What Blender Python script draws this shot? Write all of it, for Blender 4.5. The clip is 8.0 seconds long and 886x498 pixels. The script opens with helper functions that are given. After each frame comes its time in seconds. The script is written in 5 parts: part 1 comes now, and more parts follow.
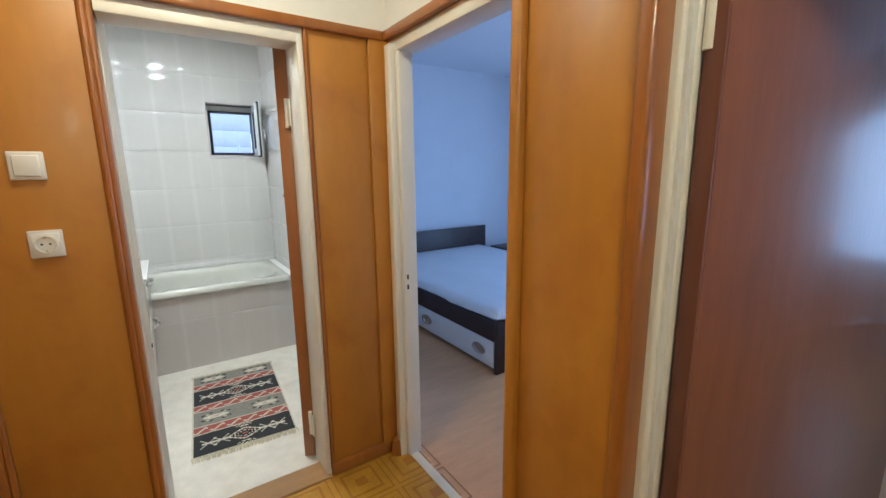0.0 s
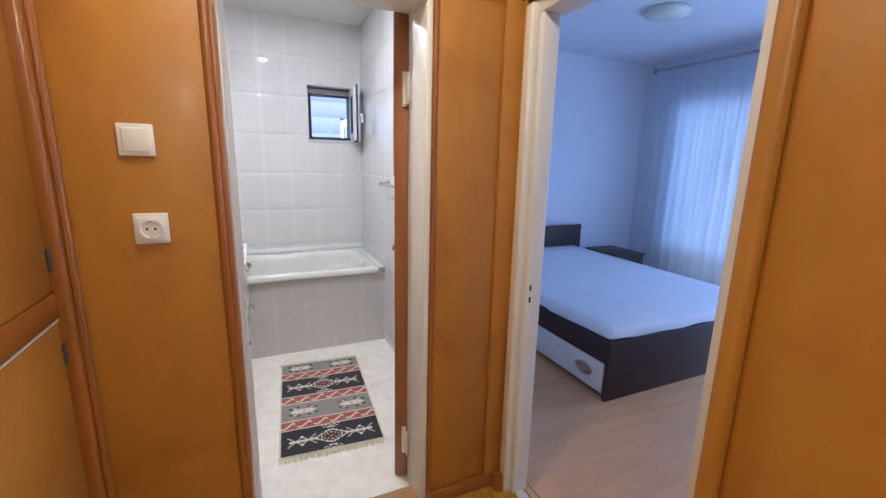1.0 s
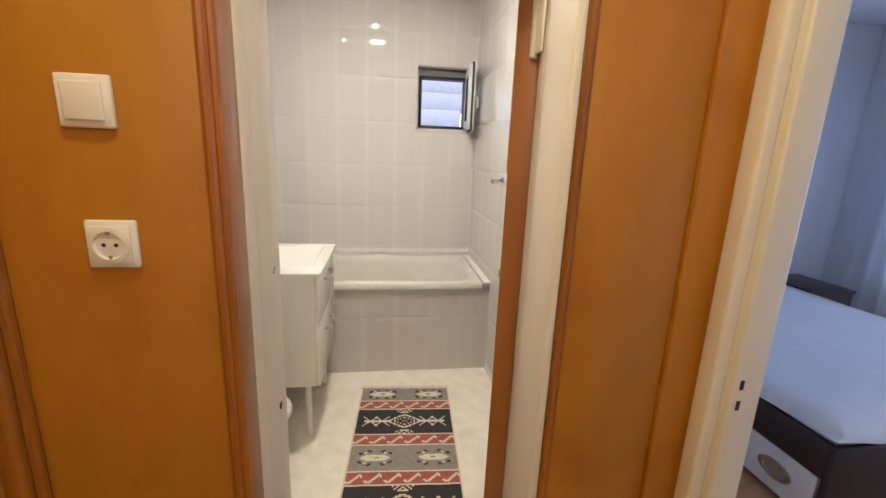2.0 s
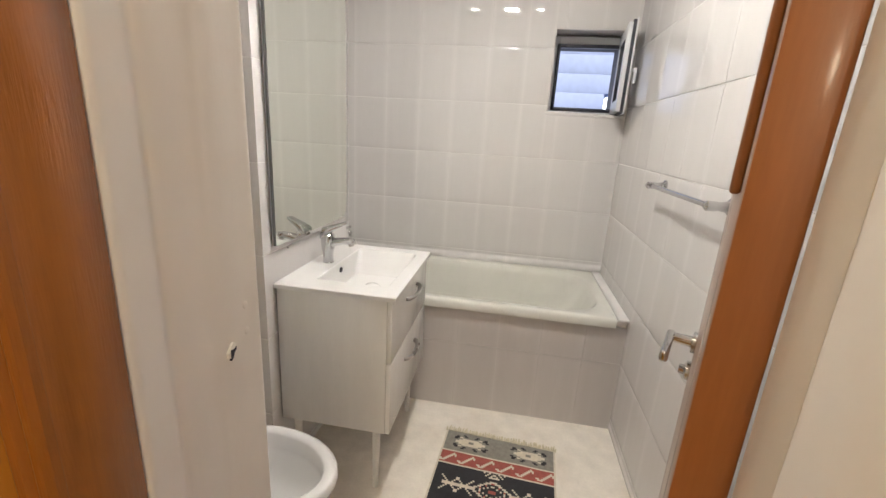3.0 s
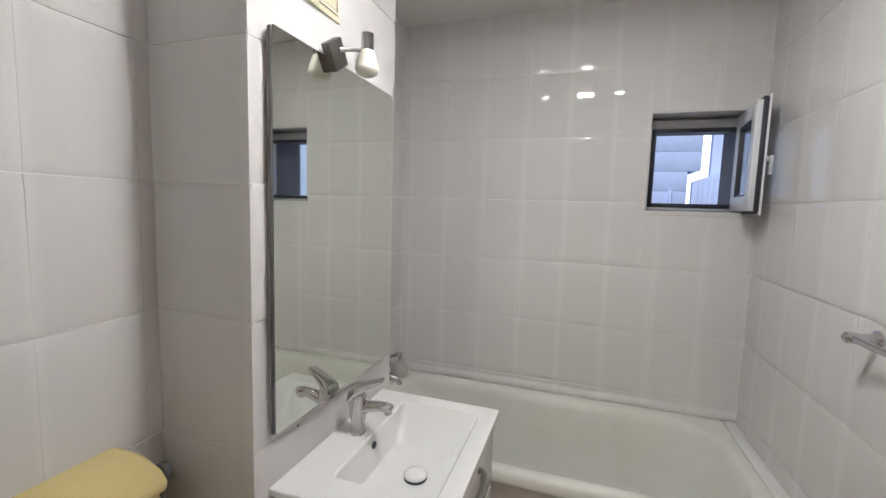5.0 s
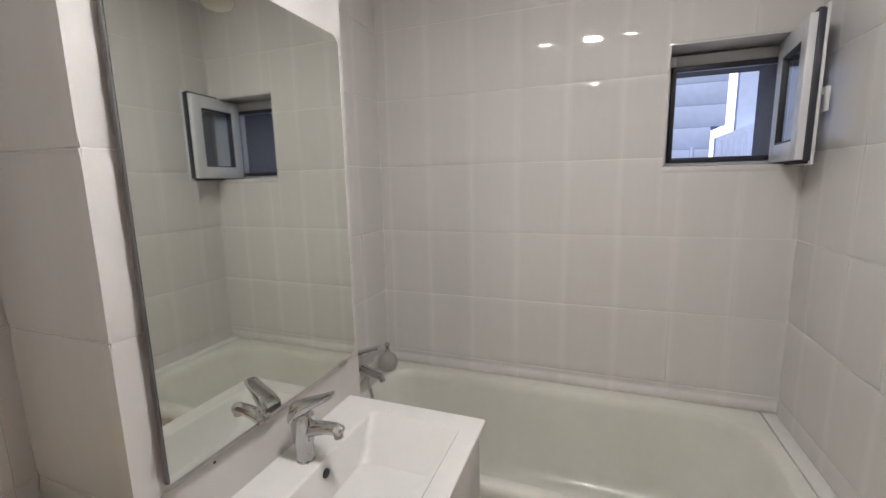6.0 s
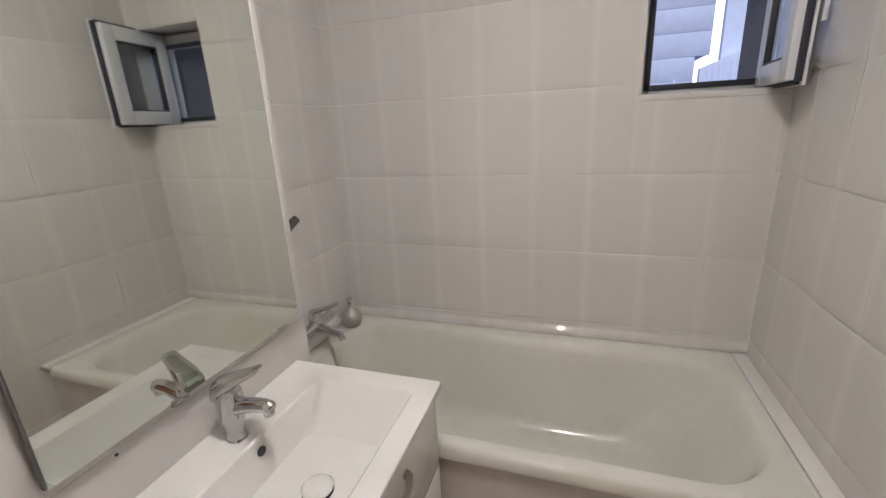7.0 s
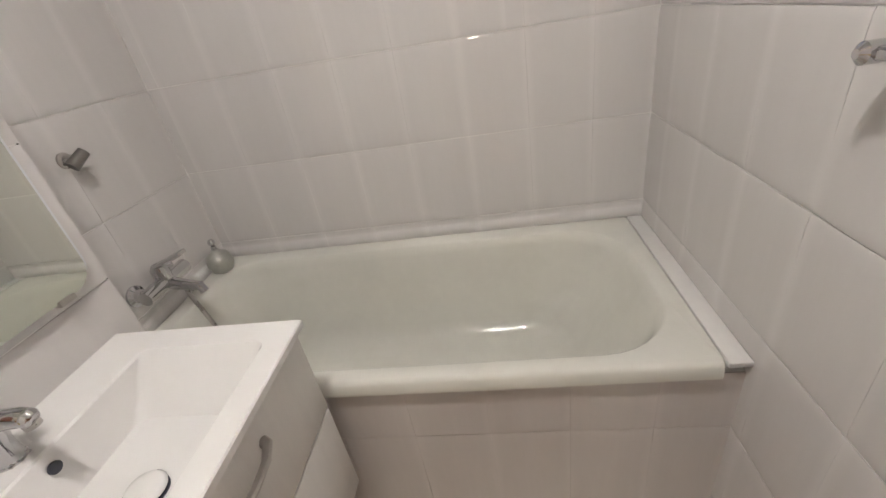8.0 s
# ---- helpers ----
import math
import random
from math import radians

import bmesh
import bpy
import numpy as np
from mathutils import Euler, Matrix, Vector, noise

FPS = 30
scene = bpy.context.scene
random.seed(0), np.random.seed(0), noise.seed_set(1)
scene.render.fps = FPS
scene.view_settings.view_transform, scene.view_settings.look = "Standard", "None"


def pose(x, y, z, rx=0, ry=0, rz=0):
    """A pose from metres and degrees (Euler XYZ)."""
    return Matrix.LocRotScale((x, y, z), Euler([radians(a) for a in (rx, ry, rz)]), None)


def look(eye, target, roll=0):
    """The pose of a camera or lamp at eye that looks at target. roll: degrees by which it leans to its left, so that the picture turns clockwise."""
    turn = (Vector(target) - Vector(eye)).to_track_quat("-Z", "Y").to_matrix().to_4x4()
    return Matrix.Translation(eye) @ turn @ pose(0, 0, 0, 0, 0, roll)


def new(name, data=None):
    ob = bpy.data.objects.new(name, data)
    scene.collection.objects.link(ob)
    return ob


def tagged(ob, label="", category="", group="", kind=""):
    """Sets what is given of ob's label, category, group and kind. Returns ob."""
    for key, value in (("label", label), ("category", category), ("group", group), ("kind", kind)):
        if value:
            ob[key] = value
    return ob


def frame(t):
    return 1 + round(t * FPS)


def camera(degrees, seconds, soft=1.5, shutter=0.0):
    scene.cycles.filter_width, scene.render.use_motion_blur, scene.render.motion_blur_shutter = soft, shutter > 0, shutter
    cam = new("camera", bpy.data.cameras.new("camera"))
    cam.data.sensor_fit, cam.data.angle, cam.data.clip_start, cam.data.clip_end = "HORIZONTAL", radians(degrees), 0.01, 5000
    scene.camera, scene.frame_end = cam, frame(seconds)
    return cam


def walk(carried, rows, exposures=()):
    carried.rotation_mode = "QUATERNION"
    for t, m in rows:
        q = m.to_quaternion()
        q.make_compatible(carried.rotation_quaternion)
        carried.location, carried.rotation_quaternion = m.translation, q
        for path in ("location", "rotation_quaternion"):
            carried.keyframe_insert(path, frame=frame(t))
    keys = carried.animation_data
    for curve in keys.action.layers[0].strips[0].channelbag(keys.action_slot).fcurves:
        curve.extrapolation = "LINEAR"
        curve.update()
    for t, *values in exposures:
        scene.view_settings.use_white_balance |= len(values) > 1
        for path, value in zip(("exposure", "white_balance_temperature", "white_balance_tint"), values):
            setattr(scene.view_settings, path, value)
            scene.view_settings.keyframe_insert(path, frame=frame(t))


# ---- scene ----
cam = camera(93.6, 8.0)
PATH = [
    (0, (0.564, -1.712, 1.418), (1.657, -0.08, 1.043), -0.6),
    (0.5, (0.54, -1.629, 1.404), (1.49, 0.085, 1.005), 0.3),
    (1, (0.525, -1.346, 1.406), (1.325, 0.44, 0.991), 1.3),
    (1.5, (0.59, -1.049, 1.375), (1.138, 0.823, 0.933), 2.0),
    (1.7, (0.65, -0.945, 1.384), (1.088, 0.957, 0.947), 2.1),
    (2.8, (0.777, -0.328, 1.379), (0.618, 1.599, 0.869), 3.1),
    (3, (0.789, -0.233, 1.386), (0.493, 1.672, 0.855), 3.4),
    (3.5, (0.851, -0.032, 1.389), (0.22, 1.764, 0.778), 4.2),
    (4, (0.873, 0.067, 1.362), (0.033, 1.741, 0.659), 3.7),
    (4.2, (0.841, 0.108, 1.357), (0.014, 1.776, 0.63), 3.5),
    (4.5, (0.811, 0.17, 1.383), (-0.009, 1.903, 0.813), 1.9),
    (5, (0.677, 0.258, 1.531), (0.049, 2.147, 1.336), 1.7),
    (5.2, (0.669, 0.288, 1.545), (0.071, 2.191, 1.392), 1.1),
    (6.3, (0.744, 0.661, 1.503), (0.03, 2.485, 1.105), -2.0),
    (6.5, (0.754, 0.69, 1.515), (0.048, 2.509, 1.075), -2.0),
    (7, (0.763, 0.74, 1.486), (0.152, 2.556, 0.913), -2.9),
    (7.5, (0.801, 0.827, 1.421), (0.323, 2.613, 0.659), -5.9),
    (8, (0.873, 0.966, 1.359), (0.593, 2.685, 0.375), -10.1),
]
walk(cam, [(t, look(eye, target, roll)) for t, eye, target, roll in PATH], [(0.0, 0.03, 5650, -2), (0.5, 0.0, 5500, 3), (1.0, 0.08, 5550, 10), (1.5, -0.05, 6800, 11), (1.7, -0.05, 7400, 8), (2.8, -0.05, 6800, 9), (3.5, -0.40, 6450, 9), (4.2, -0.45, 6200, 8), (4.5, -0.47, 6150, 8), (5.2, -0.6, 6150, 8), (6.5, -0.64, 6580, 12), (7.0, -0.66, 6600, 12), (8.0, -0.46, 6650, 12)])

# ---- world, sun and lamps ----
world = bpy.data.worlds.new("world")
scene.world = world
world.use_nodes = True
wn = world.node_tree.nodes
sky = wn.new("ShaderNodeTexSky")
sky.sky_type = "NISHITA"
sky.sun_disc = False
sky.sun_elevation = radians(50)
sky.sun_rotation = radians(200)
world.node_tree.links.new(sky.outputs[0], wn["Background"].inputs[0])
wn["Background"].inputs[1].default_value = 0.15


def lamp(name, kind, m, energy, colour, size=0.1, size_y=0.0):
    data = bpy.data.lights.new(name, kind)
    data.energy, data.color = energy, colour
    if kind == "AREA":
        data.size = size
        if size_y:
            data.shape, data.size_y = "RECTANGLE", size_y
    elif kind == "SUN":
        data.angle = size
    else:
        data.shadow_soft_size = size
    ob = new(name, data)
    ob.matrix_world = m
    return ob


SUN_DIR = Vector((math.sin(radians(200)) * math.cos(radians(50)), math.cos(radians(200)) * math.cos(radians(50)), math.sin(radians(50))))
lamp("sun", "SUN", look(SUN_DIR * 20, (0, 0, 0)), 5.0, (1.0, 0.94, 0.86), radians(0.5))
# daylight in the bedroom's and the far room's window openings
lamp("bedroom_daylight", "AREA", pose(4.985, 1.45, 1.28, 0, 90, 0), 5.5, (0.36, 0.57, 1.0), 1.6, 1.25)
lamp("bedroom_daylight", "AREA", pose(4.985, -0.15, 1.15, 0, 90, 0), 40, (0.38, 0.56, 1.0), 1.8, 1.0)
lamp("far_room_daylight", "AREA", pose(4.58, -3.5, 1.45, 0, 90, 0), 26, (0.4, 0.6, 1.0), 1.3, 1.4)


# ---- materials ----
def surface(name, base, rough=0.5, var=0.08, scale=8.0, stretch=(1, 1, 1), bump=0.0, bump_scale=60.0, metal=0.0, coat=0.0, spread=0.0, stain=None, stain_amount=0.0, rough_var=0.05, edge=0.0):
    """A principled surface with variation at two scales; spread: by object."""
    m = bpy.data.materials.new(name)
    m.use_nodes = True
    nt = m.node_tree
    n, l = nt.nodes, nt.links
    p = n["Principled BSDF"]
    tc = n.new("ShaderNodeTexCoord")
    mp = n.new("ShaderNodeMapping")
    mp.inputs["Scale"].default_value = stretch
    geo = n.new("ShaderNodeNewGeometry")
    l.new(geo.outputs["Position"], mp.inputs[0])
    big = n.new("ShaderNodeTexNoise")
    big.inputs["Scale"].default_value, big.inputs["Detail"].default_value = scale, 4
    fine = n.new("ShaderNodeTexNoise")
    fine.inputs["Scale"].default_value, fine.inputs["Detail"].default_value = scale * 7, 3
    l.new(mp.outputs[0], big.inputs[0])
    l.new(mp.outputs[0], fine.inputs[0])
    add = n.new("ShaderNodeMath")
    add.operation = "MULTIPLY_ADD"
    add.inputs[1].default_value = 0.5
    l.new(fine.outputs[0], add.inputs[0])
    l.new(big.outputs[0], add.inputs[2])
    span = n.new("ShaderNodeMapRange")
    span.inputs[1].default_value, span.inputs[2].default_value = 0.45, 1.05
    span.inputs[3].default_value, span.inputs[4].default_value = 1 - var, 1 + var
    l.new(add.outputs[0], span.inputs[0])
    factor = span.outputs[0]
    if spread:
        info = n.new("ShaderNodeObjectInfo")
        sp = n.new("ShaderNodeMapRange")
        sp.inputs[3].default_value, sp.inputs[4].default_value = 1 - spread, 1 + spread
        l.new(info.outputs["Random"], sp.inputs[0])
        mul = n.new("ShaderNodeMath")
        mul.operation = "MULTIPLY"
        l.new(factor, mul.inputs[0])
        l.new(sp.outputs[0], mul.inputs[1])
        factor = mul.outputs[0]
    if edge:
        # light on a tile's cushioned upright edges, put into the colour as paler bands
        sx = n.new("ShaderNodeSeparateXYZ")
        l.new(tc.outputs["Generated"], sx.inputs[0])
        off = n.new("ShaderNodeMath")
        off.operation = "SUBTRACT"
        off.inputs[1].default_value = 0.5
        l.new(sx.outputs[0], off.inputs[0])
        far = n.new("ShaderNodeMath")
        far.operation = "ABSOLUTE"
        l.new(off.outputs[0], far.inputs[0])
        band = n.new("ShaderNodeMapRange")
        band.interpolation_type = "SMOOTHSTEP"
        band.inputs[1].default_value, band.inputs[2].default_value = 0.37, 0.50
        band.inputs[3].default_value, band.inputs[4].default_value = 1.0, 1.0 + edge
        l.new(far.outputs[0], band.inputs[0])
        pale = n.new("ShaderNodeMath")
        pale.operation = "MULTIPLY"
        l.new(factor, pale.inputs[0])
        l.new(band.outputs[0], pale.inputs[1])
        factor = pale.outputs[0]
    vm = n.new("ShaderNodeVectorMath")
    vm.operation = "SCALE"
    vm.inputs[0].default_value = base
    l.new(factor, vm.inputs["Scale"])
    out = vm.outputs[0]
    if stain:
        sn = n.new("ShaderNodeTexNoise")
        sn.inputs["Scale"].default_value, sn.inputs["Detail"].default_value = 5.0, 6
        l.new(geo.outputs["Position"], sn.inputs[0])
        sr = n.new("ShaderNodeMapRange")
        sr.inputs[1].default_value, sr.inputs[2].default_value = 0.52, 0.72
        sr.inputs[4].default_value = stain_amount
        l.new(sn.outputs[0], sr.inputs[0])
        mx = n.new("ShaderNodeMix")
        mx.data_type = "RGBA"
        l.new(sr.outputs[0], mx.inputs[0])
        l.new(out, mx.inputs[6])
        mx.inputs[7].default_value = (*stain, 1)
        out = mx.outputs[2]
    l.new(out, p.inputs["Base Color"])
    rr = n.new("ShaderNodeMapRange")
    rr.inputs[3].default_value, rr.inputs[4].default_value = max(0.02, rough - rough_var), rough + rough_var
    l.new(big.outputs[0], rr.inputs[0])
    l.new(rr.outputs[0], p.inputs["Roughness"])
    p.inputs["Metallic"].default_value = metal
    p.inputs["Coat Weight"].default_value = coat
    p.inputs["Coat Roughness"].default_value = 0.12
    if bump:
        bn = n.new("ShaderNodeTexNoise")
        bn.inputs["Scale"].default_value, bn.inputs["Detail"].default_value = bump_scale, 3
        l.new(mp.outputs[0], bn.inputs[0])
        b = n.new("ShaderNodeBump")
        b.inputs["Strength"].default_value, b.inputs["Distance"].default_value = bump, 0.01
        l.new(bn.outputs[0], b.inputs["Height"])
        l.new(b.outputs[0], p.inputs["Normal"])
    return m


def glowing(name, colour, strength):
    m = bpy.data.materials.new(name)
    m.use_nodes = True
    p = m.node_tree.nodes["Principled BSDF"]
    p.inputs["Base Color"].default_value = (*colour, 1)
    p.inputs["Emission Color"].default_value = (*colour, 1)
    p.inputs["Emission Strength"].default_value = strength
    return m


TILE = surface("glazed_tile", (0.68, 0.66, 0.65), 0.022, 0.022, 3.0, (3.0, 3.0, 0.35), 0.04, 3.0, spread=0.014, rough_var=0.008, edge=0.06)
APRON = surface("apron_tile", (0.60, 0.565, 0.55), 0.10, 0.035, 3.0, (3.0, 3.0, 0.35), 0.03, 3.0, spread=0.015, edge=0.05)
GROUT = surface("grout", (0.80, 0.785, 0.765), 0.7, 0.10, 9.0, bump=0.1)
PLASTER = surface("white_plaster", (0.80, 0.79, 0.76), 0.75, 0.03, 3.0, bump=0.05, bump_scale=90)
BEDWALL = surface("bedroom_paint", (0.76, 0.78, 0.83), 0.8, 0.03, 2.0, bump=0.04, bump_scale=90)
VENEER = surface("lacquered_veneer", (0.44, 0.185, 0.023), 0.42, 0.13, 1.3, (2.4, 2.4, 0.8), 0.025, 30, coat=0.04, stain=(0.33, 0.108, 0.013), stain_amount=0.6)
MOULD = surface("varnished_moulding", (0.31, 0.105, 0.016), 0.30, 0.2, 3.0, (9, 9, 0.8), 0.08, 50, coat=0.3)
LEAFWOOD = surface("door_leaf_veneer", (0.23, 0.078, 0.034), 0.30, 0.16, 2.2, (6, 6, 0.6), 0.04, 40, coat=0.35)
LEAFBATH = surface("pale_brown_door_face", (0.28, 0.16, 0.10), 0.28, 0.10, 2.2, (6, 6, 0.6), 0.04, 40, coat=0.2)
WORNWOOD = surface("worn_wood", (0.36, 0.20, 0.085), 0.55, 0.2, 4.0, (0.8, 6, 6), 0.1, 40, stain=(0.50, 0.38, 0.24), stain_amount=0.5)
LEAFDARK = surface("dark_door_board", (0.16, 0.055, 0.035), 0.45, 0.15, 3.0, (6, 6, 0.6), 0.04, 40)
LEAFEDGE = surface("door_edge_wood", (0.31, 0.118, 0.040), 0.35, 0.15, 3.0, (9, 9, 0.8), 0.06, 40, coat=0.2)
WHITEPAINT = surface("old_white_gloss_paint", (0.80, 0.765, 0.69), 0.34, 0.035, 2.0, (2, 2, 0.8), 0.07, 14, stain=(0.72, 0.64, 0.51), stain_amount=0.2)
PLASTIC = surface("white_plastic", (0.82, 0.80, 0.76), 0.3, 0.02, 6.0)
CERAMIC = surface("white_ceramic", (0.80, 0.79, 0.78), 0.07, 0.02, 4.0, rough_var=0.02)
ENAMEL = surface("bath_enamel", (0.72, 0.715, 0.66), 0.14, 0.04, 4.0, stain=(0.63, 0.62, 0.54), stain_amount=0.25)
SEATPLASTIC = surface("seat_plastic", (0.78, 0.77, 0.76), 0.2, 0.02, 6.0)
YELLOW = surface("yellow_plastic", (0.62, 0.505, 0.235), 0.17, 0.05, 5.0, stain=(0.50, 0.37, 0.12), stain_amount=0.3)
LACQUER = surface("white_lacquer", (0.80, 0.79, 0.76), 0.14, 0.03, 6.0, (4, 4, 0.6))
CHROME = surface("chrome", (0.62, 0.62, 0.63), 0.10, 0.05, 9.0, metal=1.0)
STEEL = surface("brushed_steel", (0.50, 0.48, 0.46), 0.28, 0.1, 20.0, metal=1.0)
DARKSTEEL = surface("dark_brushed_steel", (0.20, 0.19, 0.18), 0.36, 0.1, 20.0, metal=0.9)
DARKPLASTIC = surface("dark_plastic", (0.05, 0.05, 0.055), 0.4, 0.1, 9.0)
EDGEGREY = surface("mirror_edge", (0.12, 0.12, 0.12), 0.35, 0.1, 9.0)
GASKET = surface("dark_gasket", (0.025, 0.027, 0.04), 0.5, 0.1, 9.0)
PVC = surface("white_pvc", (0.74, 0.75, 0.78), 0.3, 0.03, 6.0)
MIRROR = surface("mirror_silver", (0.80, 0.83, 0.78), 0.025, 0.01, 3.0, metal=1.0, rough_var=0.0)
BATHFLOOR = surface("mottled_cream_tile", (0.82, 0.77, 0.70), 0.3, 0.10, 14.0, bump=0.03, stain=(0.62, 0.53, 0.45), stain_amount=0.4)
HALLFLOOR = surface("orange_linoleum", (0.44, 0.225, 0.022), 0.35, 0.2, 9.0, bump=0.04, stain=(0.28, 0.11, 0.02), stain_amount=0.5)
HALLPATTERN = surface("linoleum_print", (0.34, 0.135, 0.014), 0.36, 0.2, 9.0, bump=0.03)
LAMINATE = surface("beige_laminate", (0.70, 0.375, 0.18), 0.33, 0.12, 3.0, (1.0, 6, 1), 0.03, 30)
WENGE = surface("wenge_board", (0.035, 0.020, 0.020), 0.4, 0.25, 4.0, (1, 1, 6), 0.03, 40)
SHEET = surface("white_bedsheet", (0.80, 0.81, 0.84), 0.85, 0.04, 5.0, bump=0.25, bump_scale=12)
BOARDWHITE = surface("white_board", (0.78, 0.77, 0.75), 0.4, 0.04, 6.0)
CREAM = surface("cream_vent_plastic", (0.74, 0.68, 0.50), 0.4, 0.03, 8.0)
BEIGEBOX = surface("beige_panel", (0.66, 0.60, 0.50), 0.5, 0.08, 8.0)
FROSTED = surface("frosted_shade", (0.78, 0.76, 0.66), 0.3, 0.03, 8.0)
SILVERGLASS = surface("silver_glass", (0.46, 0.46, 0.43), 0.36, 0.10, 30.0, metal=0.7)
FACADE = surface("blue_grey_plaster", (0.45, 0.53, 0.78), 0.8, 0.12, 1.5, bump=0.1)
FACADE2 = surface("pale_balcony_plaster", (0.52, 0.61, 0.88), 0.8, 0.1, 1.5, bump=0.1)
GREYRENDER = surface("grey_render", (0.20, 0.20, 0.23), 0.85, 0.12, 6.0, bump=0.1)
GROUND = surface("courtyard_ground", (0.20, 0.20, 0.19), 0.9, 0.2, 0.6, bump=0.2)
BULB = glowing("lit_panel", (1.0, 0.965, 0.925), 2020.0)
SIDEBULB = glowing("lit_side_panel", (1.0, 0.965, 0.925), 650.0)
HALLBULB = glowing("hall_globe_glass", (1.0, 0.865, 0.645), 114.0)
SKYGLOW = glowing("hazy_sky", (0.86, 0.92, 1.0), 1.7)
RUGCOLS = [
    surface("rug_charcoal", (0.030, 0.030, 0.036), 0.95, 0.25, 60, bump=0.4, bump_scale=260),
    surface("rug_grey", (0.25, 0.24, 0.215), 0.95, 0.2, 60, bump=0.4, bump_scale=260),
    surface("rug_red", (0.36, 0.095, 0.075), 0.95, 0.2, 60, bump=0.4, bump_scale=260),
    surface("rug_cream", (0.66, 0.60, 0.50), 0.95, 0.15, 60, bump=0.4, bump_scale=260),
]
FRINGE = surface("rug_fringe", (0.64, 0.58, 0.43), 0.95, 0.25, 70, bump=0.5, bump_scale=200)


def veil(name):
    m = bpy.data.materials.new(name)
    m.use_nodes = True
    n, l = m.node_tree.nodes, m.node_tree.links
    p = n["Principled BSDF"]
    p.inputs["Base Color"].default_value = (0.80, 0.82, 0.86, 1)
    p.inputs["Roughness"].default_value = 0.9
    tr = n.new("ShaderNodeBsdfTranslucent")
    tr.inputs[0].default_value = (0.80, 0.84, 0.92, 1)
    tp = n.new("ShaderNodeBsdfTransparent")
    noi = n.new("ShaderNodeTexNoise")
    noi.inputs["Scale"].default_value = 3.0
    a, b = n.new("ShaderNodeMixShader"), n.new("ShaderNodeMixShader")
    l.new(noi.outputs[0], a.inputs[0])
    l.new(p.outputs[0], a.inputs[1])
    l.new(tr.outputs[0], a.inputs[2])
    b.inputs[0].default_value = 0.02
    l.new(a.outputs[0], b.inputs[1])
    l.new(tp.outputs[0], b.inputs[2])
    l.new(b.outputs[0], n["Material Output"].inputs[0])
    return m


def clear_glass(name):
    m = bpy.data.materials.new(name)
    m.use_nodes = True
    p = m.node_tree.nodes["Principled BSDF"]
    p.inputs["Base Color"].default_value = (0.85, 0.9, 0.95, 1)
    p.inputs["Roughness"].default_value = 0.03
    p.inputs["Transmission Weight"].default_value = 1.0
    p.inputs["IOR"].default_value = 1.45
    return m


CURTAIN, GLASS = veil("sheer_curtain"), clear_glass("pane_glass")


# ---- mesh helpers ----
def box(bm, x0, x1, y0, y1, z0, z1, bevel=0.0, seg=2):
    """A bevelled block added to bm."""
    vs = [bm.verts.new((x, y, z)) for x in (x0, x1) for y in (y0, y1) for z in (z0, z1)]
    fs = [bm.faces.new([vs[i] for i in f]) for f in ((0, 1, 3, 2), (4, 6, 7, 5), (0, 4, 5, 1), (2, 3, 7, 6), (0, 2, 6, 4), (1, 5, 7, 3))]
    if bevel:
        bmesh.ops.bevel(bm, geom=list({e for f in fs for e in f.edges}), offset=bevel, segments=seg, profile=0.5, affect="EDGES")
    return bm


def block(*a, **k):
    return box(bmesh.new(), *a, **k)


def loft(bm, rings, cap0=True, cap1=True):
    """Skin a row of closed rings of equal length."""
    rows = [[bm.verts.new(p) for p in r] for r in rings]
    n = len(rows[0])
    for a, b in zip(rows, rows[1:]):
        for i in range(n):
            bm.faces.new((a[i], a[(i + 1) % n], b[(i + 1) % n], b[i]))
    if cap0:
        bm.faces.new(rows[0][::-1])
    if cap1:
        bm.faces.new(rows[-1])
    return bm


def tube(bm, pts, r, n=12, flat=1.0):
    """A round bar along pts; r may be a list."""
    pts = [Vector(p) for p in pts]
    rs = r if isinstance(r, (list, tuple)) else [r] * len(pts)
    rings, side = [], None
    for i, p in enumerate(pts):
        d = (pts[min(i + 1, len(pts) - 1)] - pts[max(i - 1, 0)]).normalized()
        if side is None:
            side = d.orthogonal().normalized()
        side = (side - d * side.dot(d)).normalized()
        up = d.cross(side)
        rings.append([p + (side * math.cos(a) + up * math.sin(a) * flat) * rs[i] for a in (2 * math.pi * k / n for k in range(n))])
    return loft(bm, rings)


def spin(bm, profile, centre, n=24, axis="z"):
    """A turned solid from (radius, height) rows."""
    c = Vector(centre)
    rings = []
    for r, h in profile:
        ring = []
        for k in range(n):
            a = 2 * math.pi * k / n
            u, v = r * math.cos(a), r * math.sin(a)
            ring.append(c + {"z": Vector((u, v, h)), "x": Vector((h, u, v)), "y": Vector((v, h, u))}[axis])
        rings.append(ring)
    return loft(bm, rings)


def rounded(x0, x1, y0, y1, r, z, n=6):
    """A rounded rectangle ring; r: one radius, or four from (x1, y1) anticlockwise."""
    rs = r if isinstance(r, (list, tuple)) else [r] * 4
    out = []
    for (cx, cy, s), q in zip(((x1, y1, (-1, -1)), (x0, y1, (1, -1)), (x0, y0, (1, 1)), (x1, y0, (-1, 1))), range(4)):
        rad = rs[q]
        for k in range(n + 1):
            a = math.pi / 2 * (q + k / n)
            out.append((cx + s[0] * rad + rad * math.cos(a), cy + s[1] * rad + rad * math.sin(a), z))
    return out


